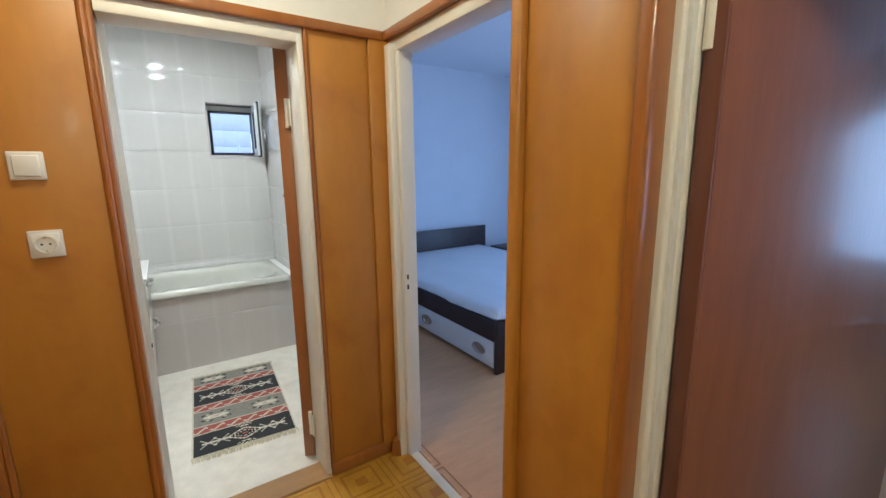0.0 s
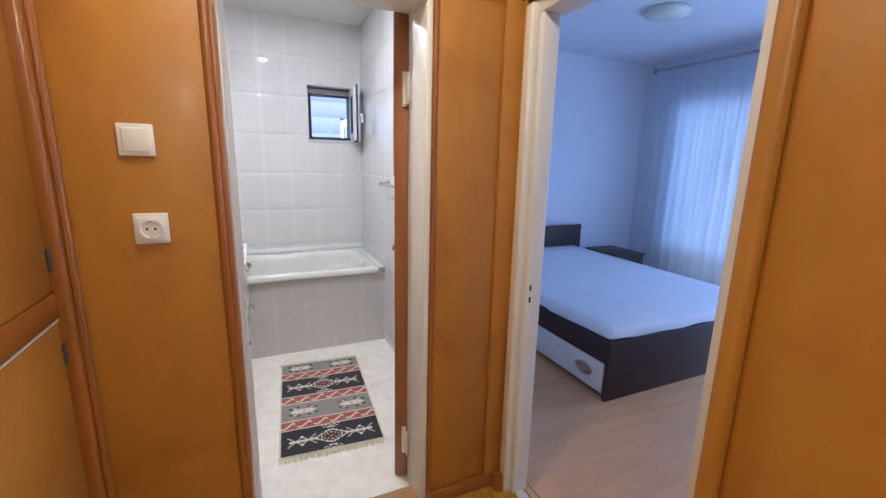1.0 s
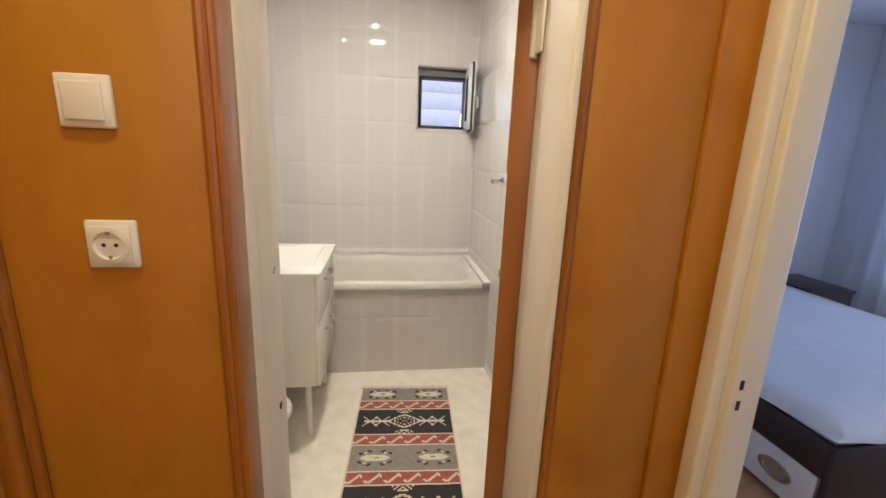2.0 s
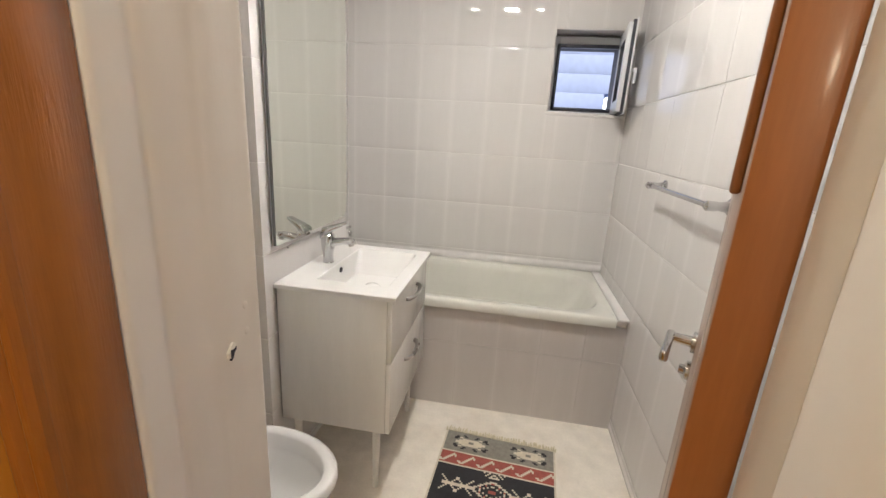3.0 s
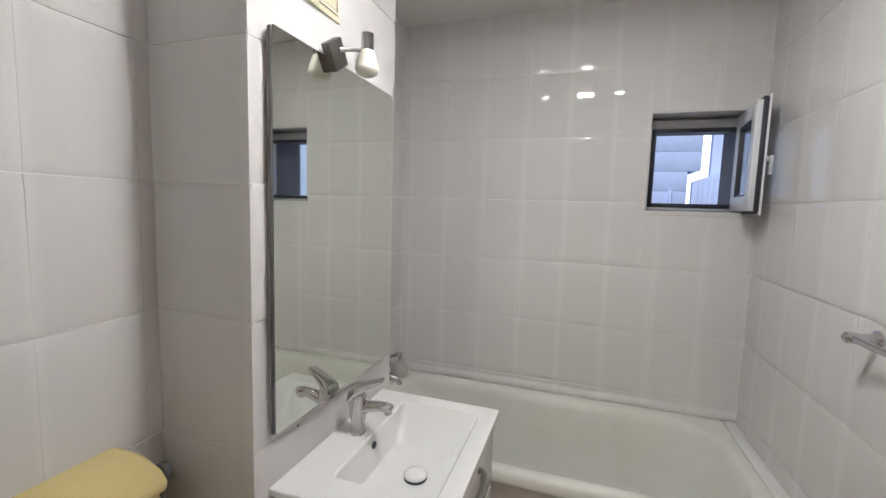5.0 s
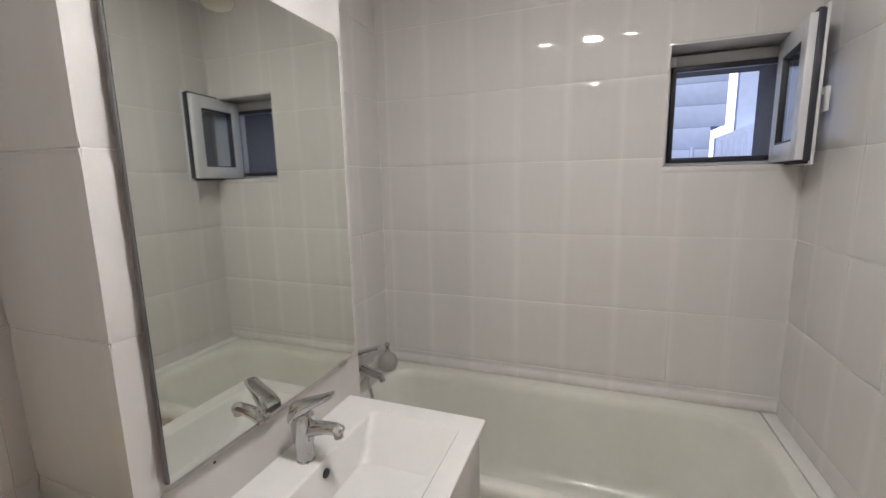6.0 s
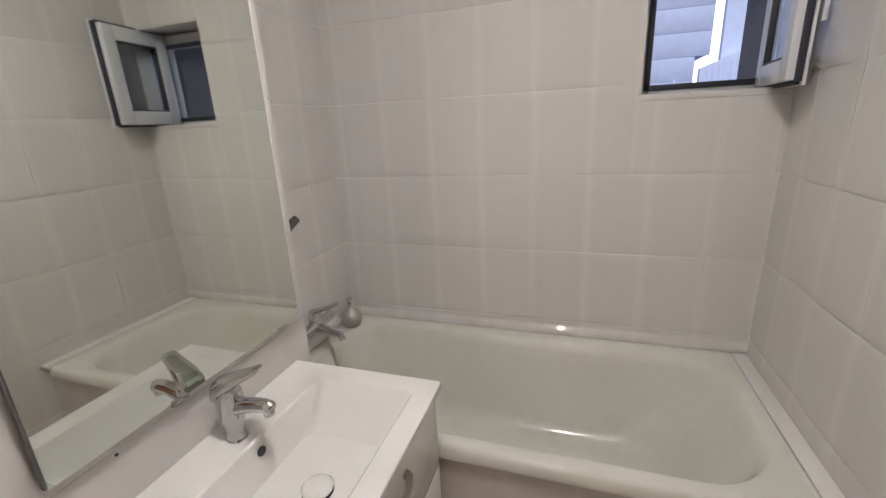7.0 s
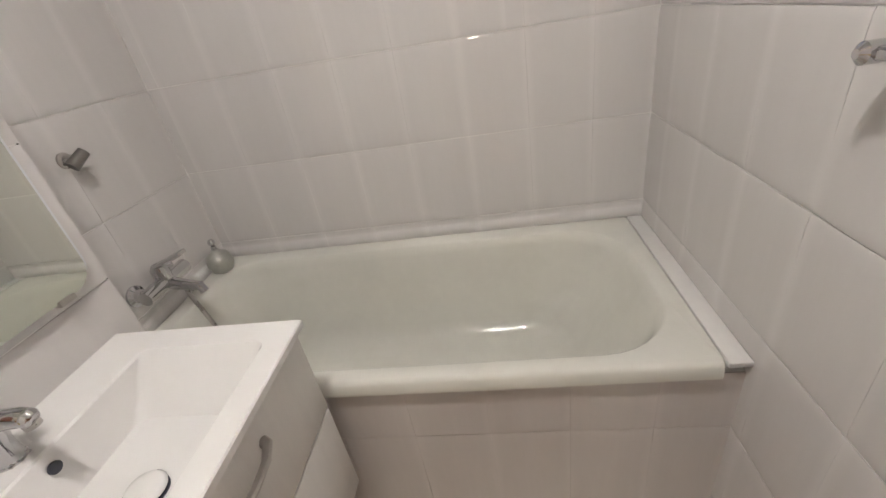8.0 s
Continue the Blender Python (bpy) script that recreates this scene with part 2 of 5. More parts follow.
def finish(name, bm, material, smooth=35):
    bmesh.ops.recalc_face_normals(bm, faces=bm.faces)
    me = bpy.data.meshes.new(name)
    bm.to_mesh(me)
    bm.free()
    for m in material if isinstance(material, (list, tuple)) else [material]:
        me.materials.append(m)
    if smooth:
        me.shade_smooth()
        me.set_sharp_from_angle(angle=radians(smooth))
    return me


def origin(ob):
    return ob.location + (origin(ob.parent) if ob.parent else Vector())


def thing(name, at, label, category, group="", kind=""):
    """An Empty at the thing's base."""
    ob = new(name)
    ob.location, ob.empty_display_size = at, 0.05
    return tagged(ob, label, category, group, kind)


def part(name, bm, material, parent, label="", smooth=35):
    """Links a bmesh, built in the place's coordinates, as one mesh under parent."""
    bmesh.ops.translate(bm, verts=bm.verts, vec=-origin(parent))
    ob = new(name, finish(name, bm, material, smooth))
    ob.parent = parent
    return tagged(ob, label)


def solo(name, bm, material, label, category="", kind="", at=(0, 0, 0), smooth=35):
    bmesh.ops.translate(bm, verts=bm.verts, vec=-Vector(at))
    ob = new(name, finish(name, bm, material, smooth))
    ob.location = at
    return tagged(ob, label, category, "", kind)


# ---- plan ----
XL, XR, YB, ZC = -0.28, 1.39, 2.40, 2.49        # bathroom: left, right, back, ceiling
PX, PY0, PY1 = 0.0, 0.975, 1.68                 # the pipe shaft that carries the mirror
HX0, HX1 = 0.045, 1.43                          # hall: cupboard face, right wall face
ZH = 0.035                                      # hall floor
TK = 0.0042                                      # tile thickness

# ---- structure: floors, ceilings, walls ----
solo("ground", block(-40, 60, -30, 60, -3.2, -3.0), GROUND, "grey courtyard ground far below the window", "ground", "structure")
solo("floor_bathroom", block(XL - 0.1, XR + 0.1, 0.10, YB + 0.1, -0.12, 0.0), BATHFLOOR, "cream mottled bathroom floor", "floor", "structure")
solo("floor_hall", block(-0.6, HX1 + 0.03, -4.2, 0.10, -0.12, ZH), HALLFLOOR, "orange patterned hall floor", "floor", "structure")
solo("floor_bedroom", block(HX1 + 0.03, 5.2, -4.2, 2.8, -0.12, 0.0), LAMINATE, "beige laminate bedroom floor", "floor", "structure")
solo("ceiling_bathroom", block(XL - 0.1, XR + 0.02, 0.14, YB + 0.1, ZC, ZC + 0.1), PLASTER, "white bathroom ceiling", "ceiling", "structure")
solo("ceiling_hall", block(-0.7, HX1, -4.2, 0.0, 2.52, 2.62), PLASTER, "white hall ceiling", "ceiling", "structure")
solo("ceiling_bedroom", block(HX1 + 0.10, 5.2, -4.2, 2.8, 2.60, 2.70), BEDWALL, "white bedroom ceiling", "ceiling", "structure")

bm = bmesh.new()
for ix in range(6):
    for iy in range(14):
        cx, cy = 0.19 + ix * 0.245, -0.125 - iy * 0.245
        for half, wide in ((0.112, 0.006), (0.078, 0.012)):
            for a in ((-half, half, half - wide, half), (-half, half, -half, wide - half), (-half, wide - half, wide - half, half - wide), (half - wide, half, wide - half, half - wide)):
                box(bm, cx + a[0], cx + a[1], cy + a[2], cy + a[3], ZH, ZH + 0.0007)
        box(bm, cx - 0.026, cx + 0.026, cy - 0.026, cy + 0.026, ZH, ZH + 0.0007)
solo("floor_pattern", bm, HALLPATTERN, "darker orange squares printed on the hall floor", "floor", "structure", smooth=0)

DX0, DX1, DZ = 0.455, 1.068, 1.925              # bathroom door hole
bm = bmesh.new()
box(bm, -0.7, DX0 - 0.020, 0.0, 0.14, -0.1, 2.62)
box(bm, DX1, XR + 0.04, 0.0, 0.14, -0.1, 2.62)
box(bm, DX0 - 0.020, DX1, 0.0, 0.14, DZ, 2.62)
wall_door = solo("wall_bathroom_door", bm, PLASTER, "white plaster wall with the bathroom doorway", "wall", "structure", smooth=0)

WX0, WX1, WZ0, WZ1 = 0.945, 1.375, 1.53, 1.995  # window recess
bm = bmesh.new()
yb = YB + TK
box(bm, XL - 0.1, WX0, yb, yb + 0.48, -0.1, 2.6)
box(bm, WX1, XR + 0.2, yb, yb + 0.48, -0.1, 2.6)
box(bm, WX0, WX1, yb, yb + 0.48, -0.1, WZ0)
box(bm, WX0, WX1, yb, yb + 0.48, WZ1, 2.6)
wall_back = solo("wall_back", bm, GROUT, "pale grey glazed tiles with white joints above the bath", "wall", "structure", smooth=0)
# the wall between bathroom and bedroom
wall_right = solo("wall_right", block(XR + TK, 1.53, 0.14, YB + TK, -0.1, 2.6), GROUT, "pale grey glazed tiled wall beside the bath", "wall", "structure", smooth=0)
wall_left = solo("wall_left", block(XL - 0.12, XL - TK, 0.14, YB + TK, -0.1, 2.6), GROUT, "pale grey tiled wall behind the toilet", "wall", "structure", smooth=0)
shaft = solo("wall_shaft", block(XL - TK, PX - TK, PY0 + TK, PY1 - TK, -0.1, 2.55), GROUT, "tiled pipe shaft carrying the mirror", "wall", "structure", smooth=0)

# hall's right wall, with the bedroom's and the far room's doorways
B0, B1, K0, K1, HD = -0.80, -0.03, -2.05, -1.27, 1.93
bm = bmesh.new()
for y0, y1, z0, z1 in ((B1, 0.14, -0.1, 2.62), (K1, B0, -0.1, 2.62), (-4.2, K0, -0.1, 2.62), (B0, B1, HD, 2.62), (K0, K1, HD, 2.62)):
    box(bm, HX1, HX1 + 0.10, y0, y1, z0, z1)
solo("wall_hall_right", bm, PLASTER, "white plaster wall with two doorways", "wall", "structure", smooth=0)
solo("wall_hall_left", block(-0.8, -0.6, -4.2, 0.0, -0.1, 2.62), PLASTER, "white hall wall behind the cupboard", "wall", "structure", smooth=0)
solo("wall_hall_end", block(-0.8, HX1, -4.4, -4.2, -0.1, 2.62), PLASTER, "white hall end wall", "wall", "structure", smooth=0)
# bedroom shell
solo("wall_bedroom_back", block(1.53, 5.2, 2.60, 2.75, -0.1, 2.7), BEDWALL, "pale blue-white bedroom wall behind the bed", "wall", "structure", smooth=0)
bm = bmesh.new()
for y0, y1, z0, z1 in ((2.0, 2.75, -0.1, 2.7), (-1.35, -0.7, -0.1, 2.7), (-0.7, 2.0, -0.1, 0.12), (-0.7, 2.0, 2.08, 2.7)):
    box(bm, 5.0, 5.2, y0, y1, z0, z1)
solo("wall_bedroom_window", bm, BEDWALL, "bedroom wall with a tall window", "wall", "structure", smooth=0)
solo("wall_partition", block(HX1 + 0.10, 5.2, -1.27, -1.17, -0.1, 2.7), BEDWALL, "white partition beside the bedroom", "wall", "structure", smooth=0)
bm = bmesh.new()
for y0, y1, z0, z1 in ((-2.85, -1.27, -0.1, 2.7), (-4.2, -4.15, -0.1, 2.7), (-4.15, -2.85, -0.1, 0.8), (-4.15, -2.85, 2.1, 2.7)):
    box(bm, 4.6, 4.8, y0, y1, z0, z1)
solo("wall_far_room_window", bm, PLASTER, "white wall with a window", "wall", "structure", smooth=0)
solo("wall_far_room_end", block(HX1 + 0.10, 5.2, -4.4, -4.2, -0.1, 2.7), PLASTER, "white end wall", "wall", "structure", smooth=0)

bm = bmesh.new()
spin(bm, [(0.0032, 0.0), (0.0032, 0.0012), (0.0001, 0.0014)], (0.0, 1.13, 0.952), 10, "x")
part("drill_hole", bm, GASKET, shaft, "small dark drill hole", smooth=0)

# ---- bathroom door, open against the wall ----
door_1 = thing("door_1", (DX0, 0.0, 0.0), "brown veneered bathroom door standing open in an old white frame", "door", kind="structure")
bm = bmesh.new()
rings = []
for iz in range(49):
    z = DZ * iz / 48
    ring = [(DX0 - 0.012, 0.060, z)]
    for iy in range(49):
        u = iy / 48
        y = 0.060 + 0.190 * u
        step = min(1.0, max(0.0, (y - 0.100) / 0.014))
        x = 0.4575 + 0.0085 * step * step * (3 - 2 * step)
        x -= 0.009 * max(0.0, (0.165 - y) / 0.065) * step
        flute = math.sin((y - 0.100) * 2 * math.pi / 0.074 + 0.8 * noise.noise((3.0, z * 0.9, 1.0)))
        x += step * (0.0009 * flute + 0.0036 * noise.noise((y * 13, z * 0.5, 5.0)))
        x -= 0.007 * max(0.0, 1 - u / 0.03) ** 2 + 0.009 * max(0.0, 1 - (1 - u) / 0.04) ** 2
        ring.append((x, y, z))
    ring.append((DX0 - 0.012, 0.250, z))
    rings.append(ring)
loft(bm, rings)
part("frame_post", bm, WHITEPAINT, door_1, "old white gloss-painted door post with a worn lock hole", smooth=60)
bm = bmesh.new()
for x0, x1, y0, y1 in ((1.050, DX1 + 0.004, -0.012, 0.125), (1.056, DX1, 0.12, 0.185)):
    box(bm, x0, x1, y0, y1, 0.0, DZ, 0.006)
part("frame_post", bm, WHITEPAINT, door_1)
bm = bmesh.new()
box(bm, DX0, DX1, -0.010, 0.115, 1.895, DZ + 0.006, 0.006)
box(bm, DX0, DX1, 0.113, 0.20, 1.915, DZ + 0.02, 0.006)
part("frame_head", bm, WHITEPAINT, door_1)
part("threshold", block(DX0, DX1, -0.03, 0.10, -0.05, ZH + 0.012, 0.008), WORNWOOD, door_1, "worn brown wooden threshold")
for z in (1.161, 1.125):
    bm = bmesh.new()
    spin(bm, [(0.0052, 0.0), (0.0045, 0.0005), (0.0025, 0.0008), (0.0001, 0.0009)], (0.4676, 0.214, z), 12, "x")
    part("screw_cap", bm, WHITEPAINT, door_1, "painted-over screw head")
bm = bmesh.new()
chips = [0.5, 0.6, 0.8, 0.9, 0.75, 0.7, 1.0, 1.15, 0.85, 0.7, 0.8, 0.75]
loft(bm, [[(xx, 0.184 + 0.010 * s * c * math.cos(math.pi * k / 6), 1.112 + 0.014 * s * c * math.sin(math.pi * k / 6)) for k, c in enumerate(chips)] for xx, s in ((0.4640, 1.0), (0.4690, 0.85))])
part("chipped_wood", bm, WHITEPAINT, door_1, "bare chipped wood round the lock hole", smooth=0)
for z in (1.110, 0.760):
    bm = bmesh.new()
    torn = [(-0.007, 0.008), (0.003, 0.006), (0.010, 0.009), (0.009, 0.003), (0.003, -0.001), (-0.001, -0.010), (-0.007, -0.014)]
    loft(bm, [[(xx, 0.183 + dy * 0.62, z + dz * 0.66) for dy, dz in torn] for xx in (0.4640, 0.4695)])
    part("lock_hole", bm, GASKET, door_1, "dark torn lock hole", smooth=0)
LEAF = pose(1.052, 0.205, 0.0, 0, 0, 90 - 24.5)


def leafed(bm):
    """Bring a mesh from the leaf's own axes (x along it, y through it) to the doorway."""
    bmesh.ops.transform(bm, verts=bm.verts, matrix=LEAF)
    return bm


leaf = part("leaf", leafed(block(0.0, 0.565, -0.014, 0.042, 0.012, 1.945, 0.003)), LEAFBATH, door_1, "glossy pale brown door leaf")
part("leaf_edge", leafed(block(-0.004, 0.0, -0.013, 0.041, 0.014, 1.943, 0.001)), LEAFEDGE, leaf)
part("upper_moulding", leafed(block(0.060, 0.096, 0.042, 0.053, 1.34, 1.942, 0.004, seg=3)), LEAFEDGE, leaf)
part("upper_panel", leafed(block(0.098, 0.562, 0.042, 0.048, 1.36, 1.942, 0.003)), LEAFDARK, leaf, "dark brown board on the door's upper part")
bm = bmesh.new()
spin(bm, [(0.024, 0.0), (0.024, 0.008), (0.013, 0.010), (0.011, 0.045)], (0.505, 0.042, 0.975), 20, "y")
handle = part("handle", leafed(bm), CHROME, leaf, "chrome lever door handle")
bm = bmesh.new()
box(bm, 0.385, 0.520, 0.085, 0.102, 0.963, 0.987, 0.006, 3)
part("lever", leafed(bm), CHROME, handle)
bm = bmesh.new()
spin(bm, [(0.022, 0.0), (0.022, 0.008), (0.012, 0.012), (0.010, 0.022)], (0.505, 0.042, 0.905), 20, "y")
part("lock_rosette", leafed(bm), CHROME, leaf)
for z in (1.66, 0.20):
    bm = bmesh.new()
    tube(bm, [(1.047, 0.196, z - 0.06), (1.047, 0.196, z + 0.06)], 0.009, 10)
    box(bm, 1.046, 1.052, 0.150, 0.196, z - 0.055, z + 0.055, 0.002)
    part("hinge", bm, WHITEPAINT, door_1, "paint-covered steel hinge")

# ---- wood panelling of the hall ----
def panel(name, x0, x1, y0, y1, z0, z1, label):
    return solo(name, block(x0, x1, y0, y1, z0, z1, 0.003), VENEER, label, "wall panel", "structure", at=(x0, y0, z0))


panel("wood_panel", 0.05, 0.420, -0.008, 0.0, 0.06, 1.95, "orange-brown lacquered veneer panel beside the bathroom door")
panel("wood_panel", DX1 + 0.006, 1.335, -0.008, 0.0, 0.06, 1.95, "orange-brown lacquered veneer panel between the two doorways")
panel("wood_panel", 1.362, HX1, -1.207, -0.905, ZH, 1.95, "orange-brown lacquered veneer panel between the two doorways")
bm = bmesh.new()
tube(bm, [(0.428, -0.013, ZH), (0.428, -0.013, 1.95)], 0.011, 10)
tube(bm, [(0.443, -0.010, ZH), (0.443, -0.010, 1.95)], 0.010, 10)
box(bm, 0.414, 0.453, -0.010, 0.060, ZH, 1.925, 0.003)
solo("trim", bm, MOULD, "profiled brown moulding round the bathroom door", "trim", "structure", at=(0.43, 0, 0))
bm = bmesh.new()
tube(bm, [(1.083, -0.010, ZH), (1.083, -0.010, 1.95)], 0.009, 10)
solo("trim", bm, MOULD, "brown moulding beside the door frame", "trim", "structure", at=(1.083, 0, 0))
bm = bmesh.new()
box(bm, 1.335, 1.43, -0.022, -0.001, ZH, 1.95, 0.006)
box(bm, 1.405, 1.43, -0.030, -0.018, ZH, 1.95, 0.004)
solo("trim", bm, VENEER, "wooden corner post of the panelling", "trim", "structure", at=(1.38, 0, 0))
bm = bmesh.new()
box(bm, 1.335, HX1, -0.905, -0.868, ZH, 1.95, 0.014, 4)
solo("trim", bm, VENEER, "rounded wooden edge beside the bedroom doorway", "trim", "structure", at=(1.36, -0.89, 0))
bm = bmesh.new()
box(bm, 1.352, HX1, -1.243, -1.205, ZH, 1.95, 0.012, 4)
solo("trim", bm, MOULD, "rounded dark moulding at the panel's edge", "trim", "structure", at=(1.36, -1.17, 0))
bm = bmesh.new()
box(bm, 0.045, HX1, -0.030, 0.0, 1.948, 1.985, 0.006)
solo("trim", bm, MOULD, "dark top rail of the wood panelling", "trim", "structure", at=(0.7, 0, 1.95))
bm = bmesh.new()
box(bm, 1.400, HX1, -1.21, -0.001, 1.948, 1.985, 0.006)
solo("trim", bm, MOULD, "dark top rail of the wood panelling", "trim", "structure", at=(1.41, -0.5, 1.95))
bm = bmesh.new()
box(bm, DX1 + 0.006, 1.42, -0.028, -0.001, ZH, 0.095, 0.008)
solo("baseboard", bm, MOULD, "brown wooden skirting board", "skirting", "structure", at=(1.2, 0, 0))
bm = bmesh.new()
tube(bm, [(1.395, -0.045, ZH), (1.395, -0.045, 0.11)], [0.03, 0.024], 12)
solo("baseboard", bm, MOULD, "rounded brown skirting corner block", "skirting", "structure", at=(1.395, -0.045, ZH))

# ---- bedroom doorway ----
door_2 = thing("door_2", (HX1, B1, 0.0), "old white painted frame of the bedroom doorway", "door frame", kind="structure")
part("frame_post", block(1.432, 1.503, -0.098, -0.010, 0.0, HD, 0.006, 4), WHITEPAINT, door_2)
part("outer_strip", block(1.400, 1.434, -0.080, -0.032, 0.0, HD, 0.010, 4), WHITEPAINT, door_2)
part("frame_post", block(HX1 + 0.050, HX1 + 0.10, B0 - 0.02, B0 + 0.003, 0.0, HD, 0.002), WHITEPAINT, door_2)
part("frame_head", block(HX1 - 0.004, HX1 + 0.10, B0, 0.02, HD - 0.03, HD + 0.018, 0.006), WHITEPAINT, door_2)
part("threshold", block(HX1 + 0.010, HX1 + 0.055, B0, B1, -0.03, ZH + 0.004, 0.004), BEIGEBOX, door_2, "pale worn threshold strip")
for z in (0.940, 0.893):
    part("lock_plate", block(1.447, 1.456, -0.0995, -0.097, z - 0.011, z + 0.011, 0.001), GASKET, door_2)

# ---- the far room's door, open into that room ----
door_3 = thing("door_3", (HX1, K1, 0.0), "glossy brown door standing open in a white frame", "door", kind="structure")
bm = bmesh.new()
box(bm, HX1 - 0.012, HX1 + 0.06, -1.262, -1.182, 0.0, HD, 0.008, 3)
box(bm, HX1 + 0.020, HX1 + 0.045, -1.274, -1.255, 0.0, HD, 0.006, 3)
part("frame_post", bm, WHITEPAINT, door_3)
part("frame_post", block(HX1 - 0.012, HX1 + 0.10, K0 - 0.08, K0 + 0.02, 0.0, HD, 0.008), WHITEPAINT, door_3)
part("frame_head", block(HX1 - 0.012, HX1 + 0.10, K0, K1, HD - 0.03, HD + 0.03, 0.006), WHITEPAINT, door_3)
LEAF = pose(1.480, -1.275, 0.0, 0, 0, -16)
leaf = part("leaf", leafed(block(0.0, 0.79, -0.048, 0.0, ZH, 1.95, 0.004)), LEAFWOOD, door_3, "glossy reddish-brown door leaf")
part("leaf_edge", leafed(block(-0.006, 0.0, -0.047, -0.001, ZH, 1.95, 0.002)), LEAFDARK, leaf)
bm = bmesh.new()
spin(bm, [(0.024, 0.0), (0.024, -0.008), (0.011, -0.010), (0.011, -0.045)], (0.735, -0.048, 0.98), 20, "y")
handle = part("handle", leafed(bm), STEEL, leaf, "dull metal lever handle")
part("lever", leafed(block(0.62, 0.75, -0.106, -0.092, 0.97, 0.99, 0.005)), STEEL, handle)
bm = bmesh.new()
tube(bm, [(1.470, -1.284, 1.64), (1.470, -1.284, 1.80)], 0.010, 10)
part("hinge", bm, WHITEPAINT, door_3)

# ---- hall cupboard on the left ----
cupboard = thing("built_in_cupboard", (HX0, -0.5, ZH), "orange-brown built-in hall cupboard with veneered doors", "cupboard")
part("carcass", block(-0.5, HX0 - 0.02, -1.2, -0.012, ZH, 2.40, 0.004), VENEER, cupboard)
part("upper_door", block(HX0 - 0.018, HX0 - 0.002, -0.62, -0.045, 1.064, 2.38, 0.004), VENEER, cupboard)
part("lower_door", block(HX0 - 0.018, HX0 - 0.002, -0.62, -0.045, ZH + 0.05, 0.985, 0.004), VENEER, cupboard)
part("rail", block(HX0 - 0.016, HX0 + 0.003, -0.62, -0.045, 0.996, 1.062, 0.004), MOULD, cupboard, "darker wooden rail between the doors")
for z in (1.145, 0.90):
    bm = bmesh.new()
    tube(bm, [(HX0 + 0.001, -0.048, z - 0.028), (HX0 + 0.001, -0.048, z + 0.028)], 0.0045, 10)
    part("hinge", bm, DARKPLASTIC, cupboard, "dark metal hinge")
part("seam_strip", block(HX0 - 0.014, HX0 - 0.001, -0.62, -0.045, 0.9865, 0.9935), CREAM, cupboard, "thin pale seam between the doors")
bm = bmesh.new()
box(bm, HX0 - 0.02, HX0 + 0.028, -0.045, -0.010, ZH, 2.40, 0.012, 4)
tube(bm, [(HX0 + 0.034, -0.016, ZH), (HX0 + 0.034, -0.016, 2.40)], 0.011, 10)
part("corner_stile", bm, MOULD, cupboard, "rounded wooden corner moulding")

# ---- switch and socket ----
sw = thing("light_switch", (0.248, -0.008, 1.44), "white plastic rocker light switch on the wood panel", "light switch")
part("plate", block(0.208, 0.288, -0.019, -0.008, 1.400, 1.482, 0.004, 3), PLASTIC, sw)
bm = block(0.219, 0.277, -0.025, -0.018, 1.411, 1.471, 0.003, 3)
part("rocker", bm, PLASTIC, sw)
so = thing("wall_socket", (0.259, -0.008, 1.21), "white plastic wall socket on the wood panel", "socket")
part("plate", block(0.219, 0.299, -0.018, -0.008, 1.168, 1.251, 0.004, 3), PLASTIC, so)
bm = bmesh.new()
ring = [(0.031, -0.0175), (0.031, -0.026), (0.024, -0.0275), (0.0215, -0.0195), (0.001, -0.0188)]
box(bm, 0.227, 0.291, -0.0225, -0.0175, 1.1775, 1.2415, 0.002)
spin(bm, ring, (0.259, 0.0, 1.2095), 28, "y")
part("socket_face", bm, PLASTIC, so)
for dx in (-0.0095, 0.0095):
    bm = bmesh.new()
    spin(bm, [(0.0034, -0.0185), (0.0034, -0.0235)], (0.259 + dx, 0.0, 1.2095), 10, "y")
    part("pin_hole", bm, GASKET, so)
for dz in (-0.021, 0.021):
    part("earth_clip", block(0.256, 0.262, -0.0265, -0.0195, 1.2095 + dz - 0.003, 1.2095 + dz + 0.003, 0.001), STEEL, so)

# ---- hall ceiling lamp, behind the walk's start ----
HLY = -2.45
hall_lamp = thing("ceiling_lamp", (0.75, HLY, 2.52), "warm lit round globe lamp on the hall ceiling", "lamp")
bm = bmesh.new()
spin(bm, [(0.06, 0.0), (0.06, -0.02), (0.03, -0.03)], (0.75, HLY, 2.52), 24)
part("rose", bm, PLASTIC, hall_lamp)
bm = bmesh.new()
bmesh.ops.create_uvsphere(bm, u_segments=24, v_segments=14, radius=0.084, matrix=Matrix.Translation((0.75, HLY, 2.365)))
part("globe", bm, HALLBULB, hall_lamp, "glowing frosted glass globe", smooth=80)
# added fill light, out of view: brightens the door post and panelling
door_fill_lamp = thing("ceiling_lamp", (0.62, -0.54, 2.52), "small warm flush fill lamp, added unseen before the bathroom door", "lamp")
bm = bmesh.new()
spin(bm, [(0.112, 0.0), (0.112, -0.022), (0.098, -0.024)], (0.62, -0.54, 2.52), 28)
part("rim", bm, STEEL, door_fill_lamp)
bm = bmesh.new()
spin(bm, [(0.096, -0.025), (0.088, -0.036), (0.050, -0.046), (0.004, -0.050)], (0.62, -0.54, 2.52), 28)
part("diffuser", bm, HALLBULB, door_fill_lamp, "glowing frosted diffuser", smooth=60)

